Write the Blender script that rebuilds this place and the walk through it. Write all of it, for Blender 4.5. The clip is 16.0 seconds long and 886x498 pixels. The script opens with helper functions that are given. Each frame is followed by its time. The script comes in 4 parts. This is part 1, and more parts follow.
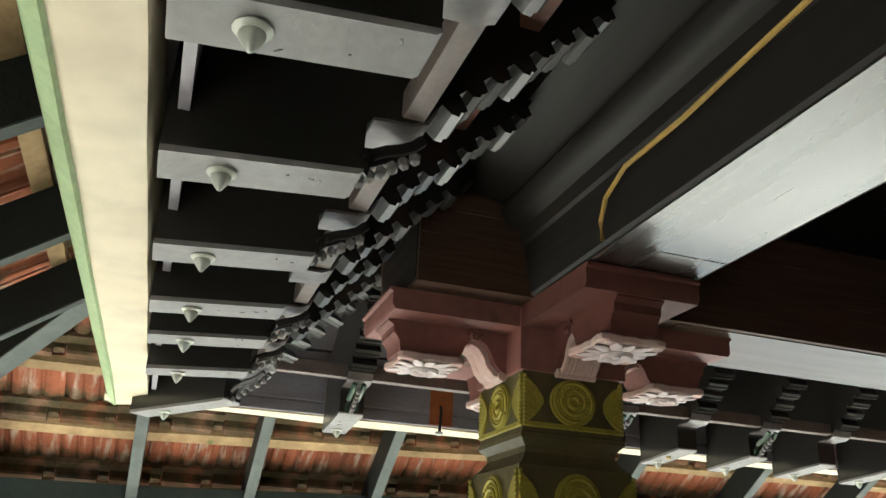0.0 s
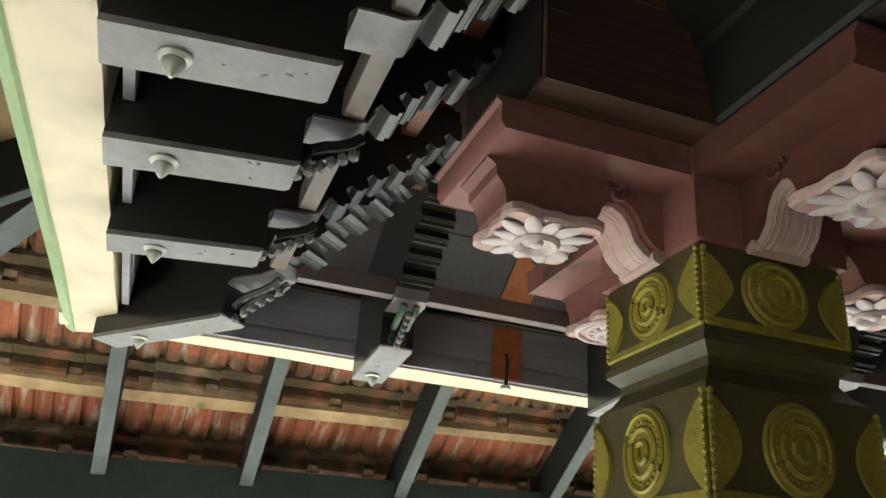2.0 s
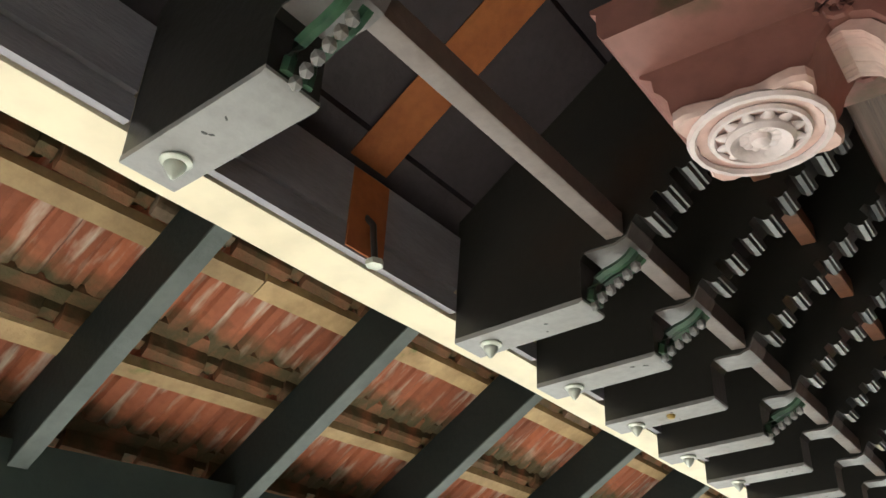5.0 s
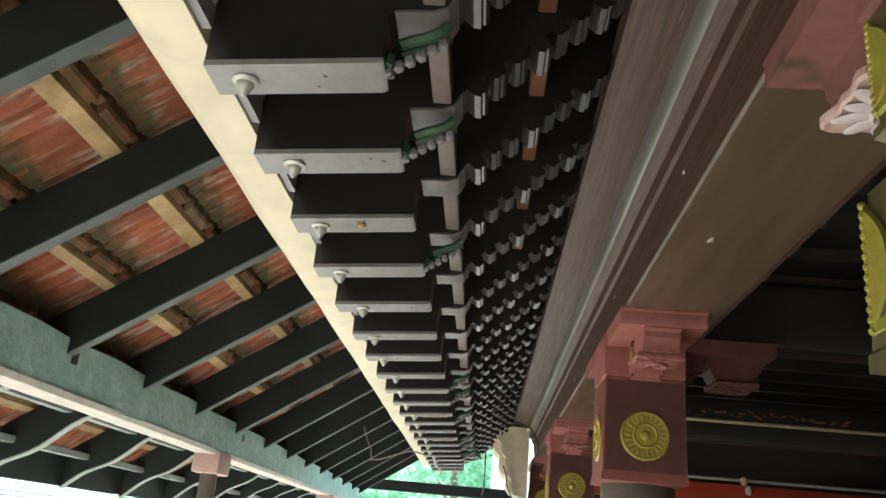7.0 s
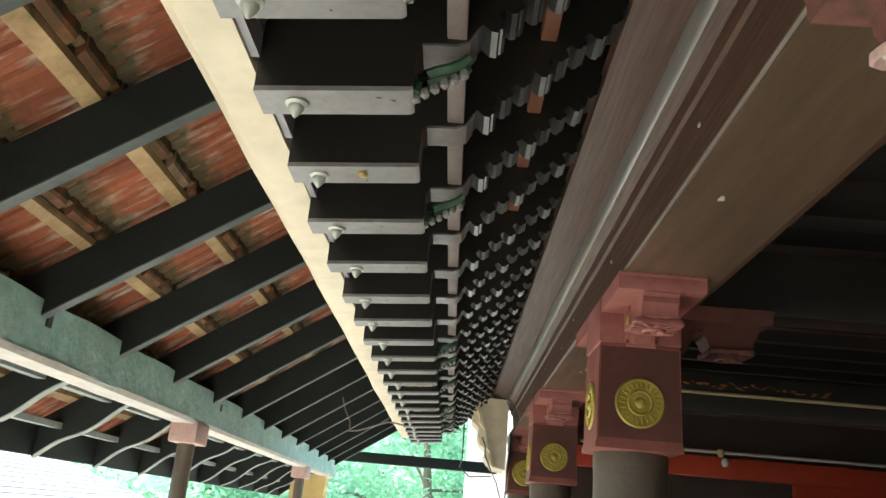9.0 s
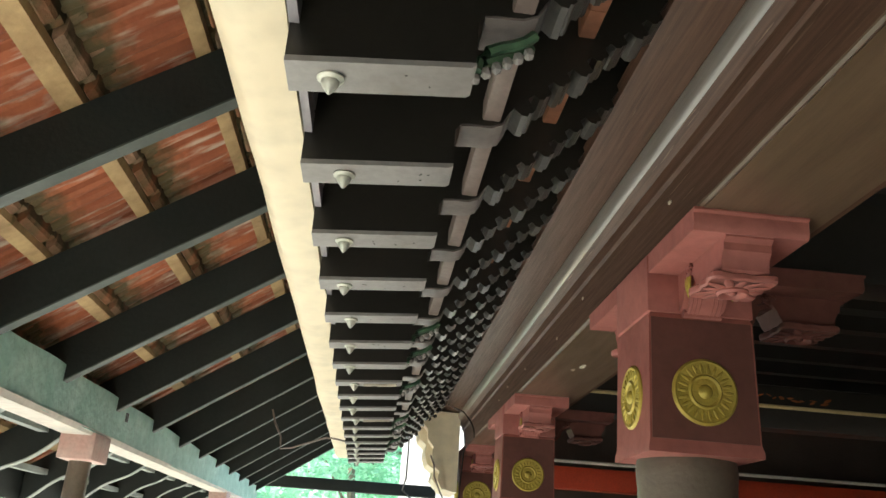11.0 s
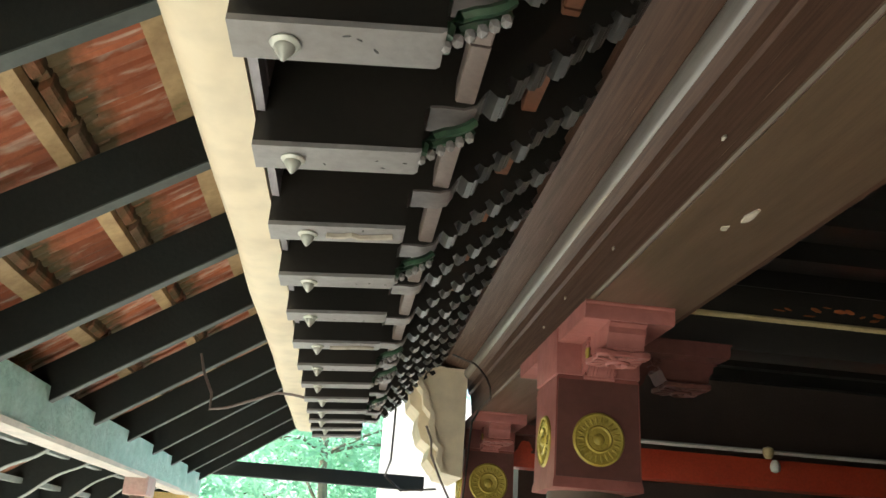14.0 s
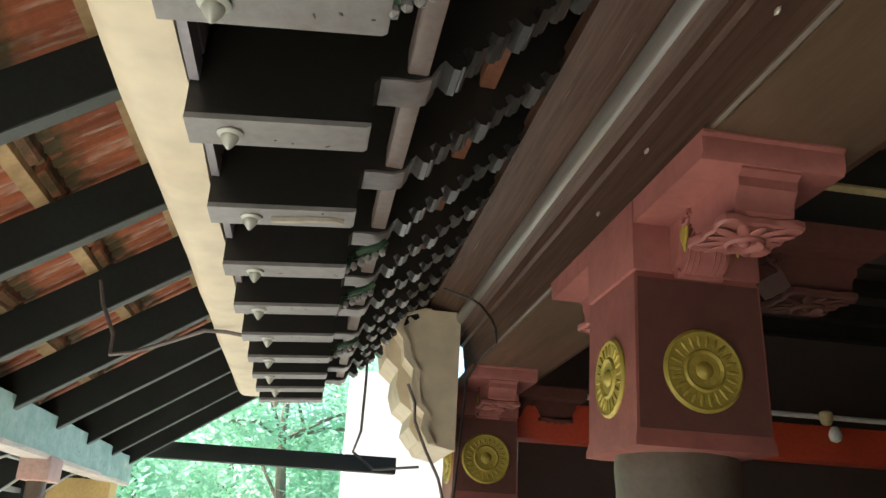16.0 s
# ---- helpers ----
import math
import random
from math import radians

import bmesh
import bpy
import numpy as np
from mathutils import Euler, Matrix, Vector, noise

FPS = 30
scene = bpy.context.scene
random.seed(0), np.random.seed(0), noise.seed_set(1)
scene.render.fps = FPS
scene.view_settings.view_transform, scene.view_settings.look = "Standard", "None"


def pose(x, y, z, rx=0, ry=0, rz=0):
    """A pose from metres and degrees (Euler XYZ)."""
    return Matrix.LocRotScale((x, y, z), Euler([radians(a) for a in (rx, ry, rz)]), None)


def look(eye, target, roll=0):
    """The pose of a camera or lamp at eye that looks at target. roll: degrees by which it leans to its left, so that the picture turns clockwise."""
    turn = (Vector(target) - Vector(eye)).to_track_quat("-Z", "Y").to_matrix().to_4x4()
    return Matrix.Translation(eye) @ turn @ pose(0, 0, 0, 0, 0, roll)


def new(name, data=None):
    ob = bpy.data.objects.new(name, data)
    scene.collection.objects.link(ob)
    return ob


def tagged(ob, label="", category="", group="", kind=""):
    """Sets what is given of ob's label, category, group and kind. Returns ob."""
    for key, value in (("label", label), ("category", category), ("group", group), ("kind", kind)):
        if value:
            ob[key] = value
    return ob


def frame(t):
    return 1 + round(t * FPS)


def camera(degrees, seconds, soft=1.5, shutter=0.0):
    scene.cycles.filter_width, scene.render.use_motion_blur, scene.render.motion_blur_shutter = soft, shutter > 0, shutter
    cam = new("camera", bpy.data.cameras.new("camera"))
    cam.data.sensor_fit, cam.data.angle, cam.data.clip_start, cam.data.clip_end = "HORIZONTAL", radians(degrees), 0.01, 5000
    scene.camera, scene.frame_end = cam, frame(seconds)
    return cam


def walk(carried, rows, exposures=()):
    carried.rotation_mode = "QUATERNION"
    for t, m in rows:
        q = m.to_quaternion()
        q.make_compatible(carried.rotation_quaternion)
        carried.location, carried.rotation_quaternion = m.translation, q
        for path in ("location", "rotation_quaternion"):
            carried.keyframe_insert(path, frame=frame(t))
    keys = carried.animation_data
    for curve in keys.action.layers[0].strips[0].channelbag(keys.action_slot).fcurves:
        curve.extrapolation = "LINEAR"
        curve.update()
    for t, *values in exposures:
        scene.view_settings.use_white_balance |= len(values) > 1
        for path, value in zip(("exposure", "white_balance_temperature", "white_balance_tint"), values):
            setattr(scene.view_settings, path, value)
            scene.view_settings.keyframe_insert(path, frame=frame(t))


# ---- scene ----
cam = camera(56.6, 16.0)
PATH = [
    (0, (2.04, -1.0, 1.664), (0.283, -0.419, 2.422), 2.6),
    (0.5, (1.819, -0.991, 1.637), (0.066, -0.4, 2.396), 2.8),
    (1, (1.575, -0.937, 1.629), (-0.175, -0.347, 2.397), 2.9),
    (1.5, (1.381, -0.905, 1.616), (-0.369, -0.321, 2.388), 3.2),
    (2, (1.159, -0.914, 1.612), (-0.582, -0.338, 2.41), 4.2),
    (2.5, (0.922, -0.947, 1.591), (-0.843, -0.466, 2.401), 3.2),
    (3, (0.678, -0.918, 1.606), (-1.098, -0.514, 2.432), 2.9),
    (3.5, (0.472, -0.892, 1.596), (-1.281, -0.44, 2.446), 2.7),
    (4, (0.24, -0.928, 1.605), (-1.399, -0.192, 2.484), 2.0),
    (4.5, (0.021, -0.926, 1.608), (-1.387, 0.139, 2.546), 1.7),
    (5, (-0.162, -0.864, 1.586), (-1.255, 0.518, 2.534), 2.7),
    (5.2, (-0.241, -0.828, 1.576), (-1.165, 0.673, 2.521), 3.6),
    (7.3, (-0.596, -0.757, 1.503), (-0.711, 1.13, 2.157), 5.1),
    (7.5, (-0.599, -0.76, 1.496), (-0.708, 1.13, 2.14), 5.0),
    (8, (-0.601, -0.758, 1.491), (-0.71, 1.138, 2.119), 5.2),
    (8.2, (-0.609, -0.751, 1.486), (-0.713, 1.146, 2.111), 5.0),
    (10.3, (-0.817, -0.211, 1.51), (-0.76, 1.669, 2.19), 5.0),
    (10.5, (-0.85, -0.111, 1.508), (-0.761, 1.762, 2.204), 4.3),
    (11, (-0.888, 0.214, 1.498), (-0.763, 2.083, 2.199), 4.1),
    (11.5, (-0.852, 0.564, 1.509), (-0.722, 2.432, 2.212), 4.0),
    (12, (-0.853, 0.872, 1.503), (-0.718, 2.74, 2.206), 4.0),
    (12.5, (-0.868, 1.176, 1.523), (-0.72, 3.04, 2.234), 4.3),
    (13, (-0.838, 1.524, 1.516), (-0.692, 3.385, 2.231), 4.6),
    (13.5, (-0.824, 1.832, 1.522), (-0.674, 3.694, 2.236), 4.3),
    (14, (-0.857, 2.143, 1.541), (-0.679, 4.006, 2.247), 4.3),
    (14.5, (-0.865, 2.394, 1.526), (-0.649, 4.259, 2.215), 4.3),
    (15, (-0.821, 2.677, 1.539), (-0.587, 4.545, 2.215), 4.1),
    (15.5, (-0.803, 2.964, 1.545), (-0.56, 4.831, 2.219), 3.7),
    (16, (-0.83, 3.298, 1.57), (-0.557, 5.156, 2.259), 3.3),
]
walk(cam, [(t, look(eye, target, roll)) for t, eye, target, roll in PATH],
     exposures=[(0, 2.98, 6200, 0), (1.6, 2.85, 6150, 0), (3.0, 2.42, 6000, 1), (5.2, 2.44, 6250, 3), (7.3, 2.2, 6250, 4), (11, 2.28, 6600, 3), (12.5, 2.3, 6750, 6), (14.5, 2.02, 6600, 4), (16, 1.84, 6600, 7)])

# ---- world, sun, exposure ----
world = bpy.data.worlds.new("sky")
scene.world = world
world.use_nodes = True
wn = world.node_tree
sky = wn.nodes.new("ShaderNodeTexSky")
sky.sky_type, sky.sun_disc = "NISHITA", False
sky.sun_elevation, sky.sun_rotation = radians(38), radians(-101)
sky.air_density, sky.dust_density = 1.0, 2.5
wn.links.new(sky.outputs[0], wn.nodes["Background"].inputs[0])
wn.nodes["Background"].inputs[1].default_value = 0.15
sun_data = bpy.data.lights.new("sun", "SUN")
sun_data.energy, sun_data.angle, sun_data.color = 4.2, radians(6), (1.0, 0.97, 0.91)
sun = new("sun", sun_data)
sun.matrix_world = look((-20, -4, 16), (0, 0, 0))


# ---- materials ----
def mat(name, colour, rough=0.6, metal=0.0, second=None, scale=6.0, bump=0.15, fine=60.0, coat=0.0, stretch=(1, 1, 1), amount=0.6, third=None, vary=0.0, gloss=0.5):
    """Paint, wood or stone: two scales of noise over the base, fine relief, and a shade for each piece."""
    m = bpy.data.materials.new(name)
    m.use_nodes = True
    t = m.node_tree
    b = t.nodes["Principled BSDF"]
    co = t.nodes.new("ShaderNodeTexCoord")
    mp = t.nodes.new("ShaderNodeMapping")
    mp.inputs["Scale"].default_value = stretch
    t.links.new(co.outputs["Object"], mp.inputs[0])
    n1, n2 = t.nodes.new("ShaderNodeTexNoise"), t.nodes.new("ShaderNodeTexNoise")
    n1.inputs["Scale"].default_value, n2.inputs["Scale"].default_value = scale, fine
    n1.inputs["Detail"].default_value = 6
    n2.inputs["Detail"].default_value = 4
    t.links.new(mp.outputs[0], n1.inputs[0])
    t.links.new(mp.outputs[0], n2.inputs[0])
    r = t.nodes.new("ShaderNodeValToRGB")
    r.color_ramp.elements[0].position, r.color_ramp.elements[1].position = 0.38, 0.66
    second = second or tuple(c * 0.7 for c in colour)
    r.color_ramp.elements[0].color = (*colour, 1)
    r.color_ramp.elements[1].color = (*[a + (s - a) * amount for a, s in zip(colour, second)], 1)
    if third:
        e = r.color_ramp.elements.new(0.74)
        e.color = (*third, 1)
    t.links.new(n1.outputs["Fac"], r.inputs[0])
    mul = t.nodes.new("ShaderNodeMixRGB")
    mul.blend_type = "MULTIPLY"
    mul.inputs[0].default_value = 0.32
    g = t.nodes.new("ShaderNodeValToRGB")
    g.color_ramp.elements[0].position, g.color_ramp.elements[1].position = 0.3, 0.6
    g.color_ramp.elements[0].color = (0.55, 0.55, 0.55, 1)
    t.links.new(n2.outputs["Fac"], g.inputs[0])
    t.links.new(r.outputs[0], mul.inputs[1])
    t.links.new(g.outputs[0], mul.inputs[2])
    last = mul.outputs[0]
    if vary:
        oi = t.nodes.new("ShaderNodeObjectInfo")
        mr = t.nodes.new("ShaderNodeMapRange")
        mr.inputs["To Min"].default_value, mr.inputs["To Max"].default_value = 1 - vary, 1 + vary
        t.links.new(oi.outputs["Random"], mr.inputs[0])
        hs = t.nodes.new("ShaderNodeHueSaturation")
        t.links.new(mr.outputs[0], hs.inputs["Value"])
        t.links.new(last, hs.inputs["Color"])
        last = hs.outputs[0]
    t.links.new(last, b.inputs["Base Color"])
    rr = t.nodes.new("ShaderNodeMapRange")
    rr.inputs["To Min"].default_value, rr.inputs["To Max"].default_value = max(rough - 0.12, 0.03), min(rough + 0.12, 1)
    t.links.new(n1.outputs["Fac"], rr.inputs[0])
    t.links.new(rr.outputs[0], b.inputs["Roughness"])
    b.inputs["Metallic"].default_value = metal
    b.inputs["Specular IOR Level"].default_value = gloss
    b.inputs["Coat Weight"].default_value = coat
    b.inputs["Coat Roughness"].default_value = 0.12
    bp = t.nodes.new("ShaderNodeBump")
    bp.inputs["Strength"].default_value, bp.inputs["Distance"].default_value = bump, 0.01
    t.links.new(n2.outputs["Fac"], bp.inputs["Height"])
    t.links.new(bp.outputs[0], b.inputs["Normal"])
    return m


BLACK = mat("black_wood", (0.017, 0.016, 0.013), 0.42, second=(0.030, 0.025, 0.019), scale=3, bump=0.10, coat=0.35)
TARRED = mat("tarred_rafter", (0.015, 0.019, 0.017), 0.65, second=(0.027, 0.032, 0.030), scale=4, gloss=0.3)
GREYPAINT = mat("grey_paint", (0.29, 0.28, 0.275), 0.5, second=(0.22, 0.20, 0.19), scale=5, fine=45, bump=0.2, third=(0.18, 0.15, 0.12))
PLANK = mat("plank", (0.060, 0.047, 0.050), 0.55, second=(0.030, 0.022, 0.022), scale=4, vary=0.3)
BROWN = mat("beam_wood", (0.088, 0.047, 0.031), 0.5, second=(0.036, 0.018, 0.012), scale=11, stretch=(9, 0.28, 9), fine=34, bump=0.12, coat=0.03, third=(0.17, 0.115, 0.08), gloss=0.22)
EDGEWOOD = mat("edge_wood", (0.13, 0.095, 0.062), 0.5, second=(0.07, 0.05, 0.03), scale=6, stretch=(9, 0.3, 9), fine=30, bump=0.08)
# Paler and glossier than the beam: the sky's glint is put into the base colour.
BEADWOOD = mat("bead_highlight", (0.16, 0.148, 0.132), 0.34, second=(0.095, 0.078, 0.066), scale=6, stretch=(9, 0.3, 9), fine=30, bump=0.08, coat=0.6)
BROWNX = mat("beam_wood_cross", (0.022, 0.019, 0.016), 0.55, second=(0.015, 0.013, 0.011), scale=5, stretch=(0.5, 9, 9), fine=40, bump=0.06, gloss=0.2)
BROWNPOLISH = mat("polished_brown", (0.135, 0.090, 0.056), 0.34, second=(0.085, 0.055, 0.033), scale=4, stretch=(5, 0.5, 5), fine=30, bump=0.05, coat=0.5)
POLISHED = mat("polished_underside", (0.045, 0.036, 0.032), 0.26, second=(0.022, 0.017, 0.015), scale=3, stretch=(0.5, 4, 4), fine=30, bump=0.03, coat=0.5)
VALA = mat("tie_wood", (0.19, 0.15, 0.133), 0.5, second=(0.13, 0.095, 0.08), scale=7)
RUSTTIE = mat("reddish_tie", (0.24, 0.095, 0.05), 0.6, second=(0.12, 0.06, 0.04), scale=8)
TONGUE = mat("rubbed_tongue", (0.165, 0.145, 0.137), 0.45, second=(0.09, 0.073, 0.066), scale=16, fine=50, bump=0.15, coat=0.2)
PRIMER = mat("orange_primer", (0.42, 0.13, 0.035), 0.75, second=(0.30, 0.08, 0.025), scale=9)
CREAM = mat("cream_paint", (0.79, 0.69, 0.50), 0.55, second=(0.70, 0.59, 0.41), scale=2.6, fine=11, bump=0.3, amount=0.6)
LIME = mat("green_paint", (0.46, 0.60, 0.33), 0.6, second=(0.36, 0.48, 0.26), scale=5)
TEAL = mat("teal_paint", (0.33, 0.56, 0.49), 0.6, second=(0.46, 0.67, 0.60), scale=7, fine=24, bump=0.8, amount=1.0, third=(0.66, 0.76, 0.70))
# Pale pinkish colour standing for sun on the plate's lower edge.
SUNEDGE = mat("sunlit_edge", (0.62, 0.56, 0.50), 0.7, second=(0.46, 0.46, 0.42), scale=6, fine=30)
PALELATH = mat("pale_lath", (0.34, 0.37, 0.35), 0.7, second=(0.22, 0.25, 0.23), scale=7, fine=30)
CLAY = mat("clay_tile", (0.37, 0.112, 0.050), 0.85, second=(0.20, 0.058, 0.032), scale=7, fine=30, bump=0.5, vary=0.25)


def weather(m):
    """Lime streaks down the flutes; moss and painted-in shade where the tiles lap, over the clay."""
    t = m.node_tree
    b = t.nodes["Principled BSDF"]
    clay = b.inputs["Base Color"].links[0].from_socket
    uv = t.nodes.new("ShaderNodeUVMap")
    sep = t.nodes.new("ShaderNodeSeparateXYZ")
    t.links.new(uv.outputs[0], sep.inputs[0])
    oi = t.nodes.new("ShaderNodeObjectInfo")
    co = t.nodes.new("ShaderNodeTexCoord")
    mp = t.nodes.new("ShaderNodeMapping")
    mp.inputs["Scale"].default_value = (7, 2.2, 1)
    t.links.new(uv.outputs[0], mp.inputs[0])
    n = t.nodes.new("ShaderNodeTexNoise")
    n.noise_dimensions = "4D"
    n.inputs["Scale"].default_value, n.inputs["Detail"].default_value = 1.0, 4
    mu = t.nodes.new("ShaderNodeMath")
    mu.operation, mu.inputs[1].default_value = "MULTIPLY", 37.0
    t.links.new(oi.outputs["Random"], mu.inputs[0])
    t.links.new(mp.outputs[0], n.inputs["Vector"])
    t.links.new(mu.outputs[0], n.inputs["W"])
    lime = t.nodes.new("ShaderNodeMapRange")
    lime.inputs["From Min"].default_value, lime.inputs["From Max"].default_value = 0.53, 0.69
    lime.inputs["To Max"].default_value = 0.75
    t.links.new(n.outputs["Fac"], lime.inputs[0])
    mix = t.nodes.new("ShaderNodeMixRGB")
    mix.inputs[2].default_value = (0.56, 0.47, 0.38, 1)
    t.links.new(lime.outputs[0], mix.inputs[0])
    t.links.new(clay, mix.inputs[1])
    n2 = t.nodes.new("ShaderNodeTexNoise")
    n2.inputs["Scale"].default_value, n2.inputs["Detail"].default_value = 14, 5
    t.links.new(co.outputs["Object"], n2.inputs["Vector"])
    ad = t.nodes.new("ShaderNodeMath")
    ad.operation = "MULTIPLY_ADD"
    ad.inputs[1].default_value = 0.36
    t.links.new(n2.outputs["Fac"], ad.inputs[0])
    t.links.new(sep.outputs["Y"], ad.inputs[2])
    # One dark band for both the moss and the shaded gap at each lap.
    moss = t.nodes.new("ShaderNodeMapRange")
    moss.inputs["From Min"].default_value, moss.inputs["From Max"].default_value = 0.72, 0.90
    moss.inputs["To Max"].default_value = 0.9
    t.links.new(ad.outputs[0], moss.inputs[0])
    mix2 = t.nodes.new("ShaderNodeMixRGB")
    mix2.inputs[2].default_value = (0.045, 0.045, 0.014, 1)
    t.links.new(moss.outputs[0], mix2.inputs[0])
    t.links.new(mix.outputs[0], mix2.inputs[1])
    t.links.new(mix2.outputs[0], b.inputs["Base Color"])


weather(CLAY)
BATTEN = mat("batten_wood", (0.46, 0.32, 0.16), 0.75, second=(0.24, 0.14, 0.07), scale=9, fine=40, bump=0.3, third=(0.14, 0.16, 0.05), vary=0.25)
PINK = mat("pink_paint", (0.39, 0.140, 0.118), 0.5, second=(0.29, 0.098, 0.084), scale=6, fine=35, bump=0.18)
SHAFT = mat("shaft_paint", (0.16, 0.13, 0.10), 0.4, second=(0.11, 0.088, 0.065), scale=6)
GOLD = mat("gold_paint", (0.54, 0.43, 0.085), 0.42, metal=0.25, second=(0.38, 0.31, 0.055), scale=18, fine=70, bump=0.3)
OLIVE = mat("gold_on_green", (0.42, 0.36, 0.055), 0.42, metal=0.2, second=(0.28, 0.25, 0.035), scale=14, fine=60, bump=0.3)
STONEPALE = mat("pale_carving", (0.74, 0.64, 0.63), 0.5, second=(0.60, 0.47, 0.46), scale=9, fine=60, bump=0.2)
CORNERPINK = mat("corner_paint", (0.27, 0.115, 0.098), 0.5, second=(0.19, 0.085, 0.066), scale=5, fine=35, bump=0.15, gloss=0.3, third=(0.075, 0.062, 0.034))
SHADEPINK = mat("shaded_pink_paint", (0.150, 0.055, 0.046), 0.6, second=(0.090, 0.042, 0.028), scale=5, fine=35, bump=0.15, gloss=0.25)
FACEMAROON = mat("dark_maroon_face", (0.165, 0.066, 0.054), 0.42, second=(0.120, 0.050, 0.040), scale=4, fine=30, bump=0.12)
RED = mat("red_paint", (0.58, 0.070, 0.028), 0.45, second=(0.48, 0.05, 0.022), scale=4)
STEEL = mat("stud_metal", (0.62, 0.63, 0.56), 0.38, metal=0.25, second=(0.44, 0.46, 0.38), scale=30)
GREENORN = mat("green_enamel", (0.018, 0.055, 0.030), 0.4, second=(0.09, 0.19, 0.10), scale=20, coat=0.3)
WHITE = mat("white_plastic", (0.78, 0.76, 0.70), 0.4, second=(0.66, 0.62, 0.52), scale=9)
YELLOWPVC = mat("yellowed_conduit", (0.62, 0.50, 0.26), 0.45, second=(0.48, 0.36, 0.16), scale=9)
CABLE = mat("cable", (0.05, 0.045, 0.04), 0.5)
FLOOR = mat("cement_floor", (0.46, 0.46, 0.43), 0.6, second=(0.37, 0.36, 0.33), scale=2, fine=20)
SAND = mat("sand_ground", (0.50, 0.48, 0.42), 0.9, second=(0.42, 0.39, 0.33), scale=0.8, fine=14)
WALLP = mat("dark_wall", (0.09, 0.065, 0.05), 0.6, second=(0.05, 0.036, 0.03), scale=2)
LIMEWASH = mat("limewash", (0.80, 0.78, 0.72), 0.8, second=(0.68, 0.66, 0.60), scale=2, fine=20)
YELLOWW = mat("yellow_wall", (0.78, 0.58, 0.24), 0.7, second=(0.66, 0.46, 0.18), scale=3)
LEAF = mat("leaf", (0.13, 0.27, 0.16), 0.5, second=(0.26, 0.40, 0.30), scale=2)


def thin_leaf(m):
    """Light passes through thin leaves."""
    t = m.node_tree
    b = t.nodes["Principled BSDF"]
    tr = t.nodes.new("ShaderNodeBsdfTranslucent")
    ad = t.nodes.new("ShaderNodeAddShader")
    tr.inputs["Color"].default_value = (0.19, 0.33, 0.25, 1)
    out = t.nodes["Material Output"]
    t.links.new(b.outputs[0], ad.inputs[0])
    t.links.new(tr.outputs[0], ad.inputs[1])
    t.links.new(ad.outputs[0], out.inputs["Surface"])


thin_leaf(LEAF)
BARK = mat("bark", (0.22, 0.18, 0.14), 0.9, second=(0.12, 0.10, 0.08), scale=8, bump=0.6)


PVC_OCHRE = mat("ochre_wire", (0.50, 0.32, 0.08), 0.5)
RUSTFLAKE = mat("rust_flake", (0.16, 0.05, 0.02), 0.9, second=(0.42, 0.30, 0.14), scale=34, amount=1.0)
CHIP = mat("plaster_chip", (0.46, 0.41, 0.33), 0.8, scale=20)
PALEPINK = mat("pale_pink", (0.62, 0.38, 0.33), 0.6, second=(0.66, 0.56, 0.50), scale=7)
BLOCKWALL = mat("light_block_wall", (0.20, 0.14, 0.10), 0.9, second=(0.13, 0.10, 0.08), scale=3, fine=18)
REDOXIDE = mat("red_oxide", (0.075, 0.022, 0.018), 0.45, second=(0.05, 0.016, 0.013), scale=2)
# Plate paint with the unlit corner's shade put into a near-black green.
SHADETEAL = mat("shaded_teal_paint", (0.020, 0.032, 0.028), 0.6, second=(0.034, 0.052, 0.045), scale=5, fine=30)
GREYBOARD = mat("grey_board", (0.31, 0.29, 0.315), 0.5, second=(0.22, 0.20, 0.215), scale=4, fine=40, stretch=(1, 1, 6), vary=0.15)
PALETILE = mat("pale_tile", (0.44, 0.43, 0.40), 0.8, second=(0.30, 0.29, 0.27), scale=3, fine=18)
BLUEGREY = mat("blue_grey_paint", (0.078, 0.092, 0.086), 0.6, second=(0.05, 0.062, 0.058), scale=8, fine=40)


# ---- mesh helpers ----
def obj(name, bm, material, parent=None, label=""):
    me = bpy.data.meshes.new(name)
    bmesh.ops.recalc_face_normals(bm, faces=bm.faces[:])
    bm.to_mesh(me)
    bm.free()
    me.materials.append(material)
    me.shade_smooth()
    me.set_sharp_from_angle(angle=radians(34))
    ob = new(name, me)
    ob.parent = parent
    if label:
        ob["label"] = label
    return ob


def part(name, bm, material, parent, label=""):
    return obj(name, bm, material, parent, label)


def thing(name, label, category, group="", kind="", at=(0, 0, 0)):
    e = new(name)
    e.location = at
    return tagged(e, label, category, group, kind)


def add_box(bm, x0, x1, y0, y1, z0, z1, bevel=0.0):
    v = [bm.verts.new((x, y, z)) for z in (z0, z1) for y in (y0, y1) for x in (x0, x1)]
    fs = [bm.faces.new([v[i] for i in f]) for f in ((0, 1, 3, 2), (4, 6, 7, 5), (0, 4, 5, 1), (2, 3, 7, 6), (0, 2, 6, 4), (1, 5, 7, 3))]
    if bevel:
        bmesh.ops.bevel(bm, geom=list({e for f in fs for e in f.edges}), offset=bevel, segments=2, affect="EDGES", profile=0.6)
    return bm


def box(x0, x1, y0, y1, z0, z1, bevel=0.0):
    return add_box(bmesh.new(), x0, x1, y0, y1, z0, z1, bevel)


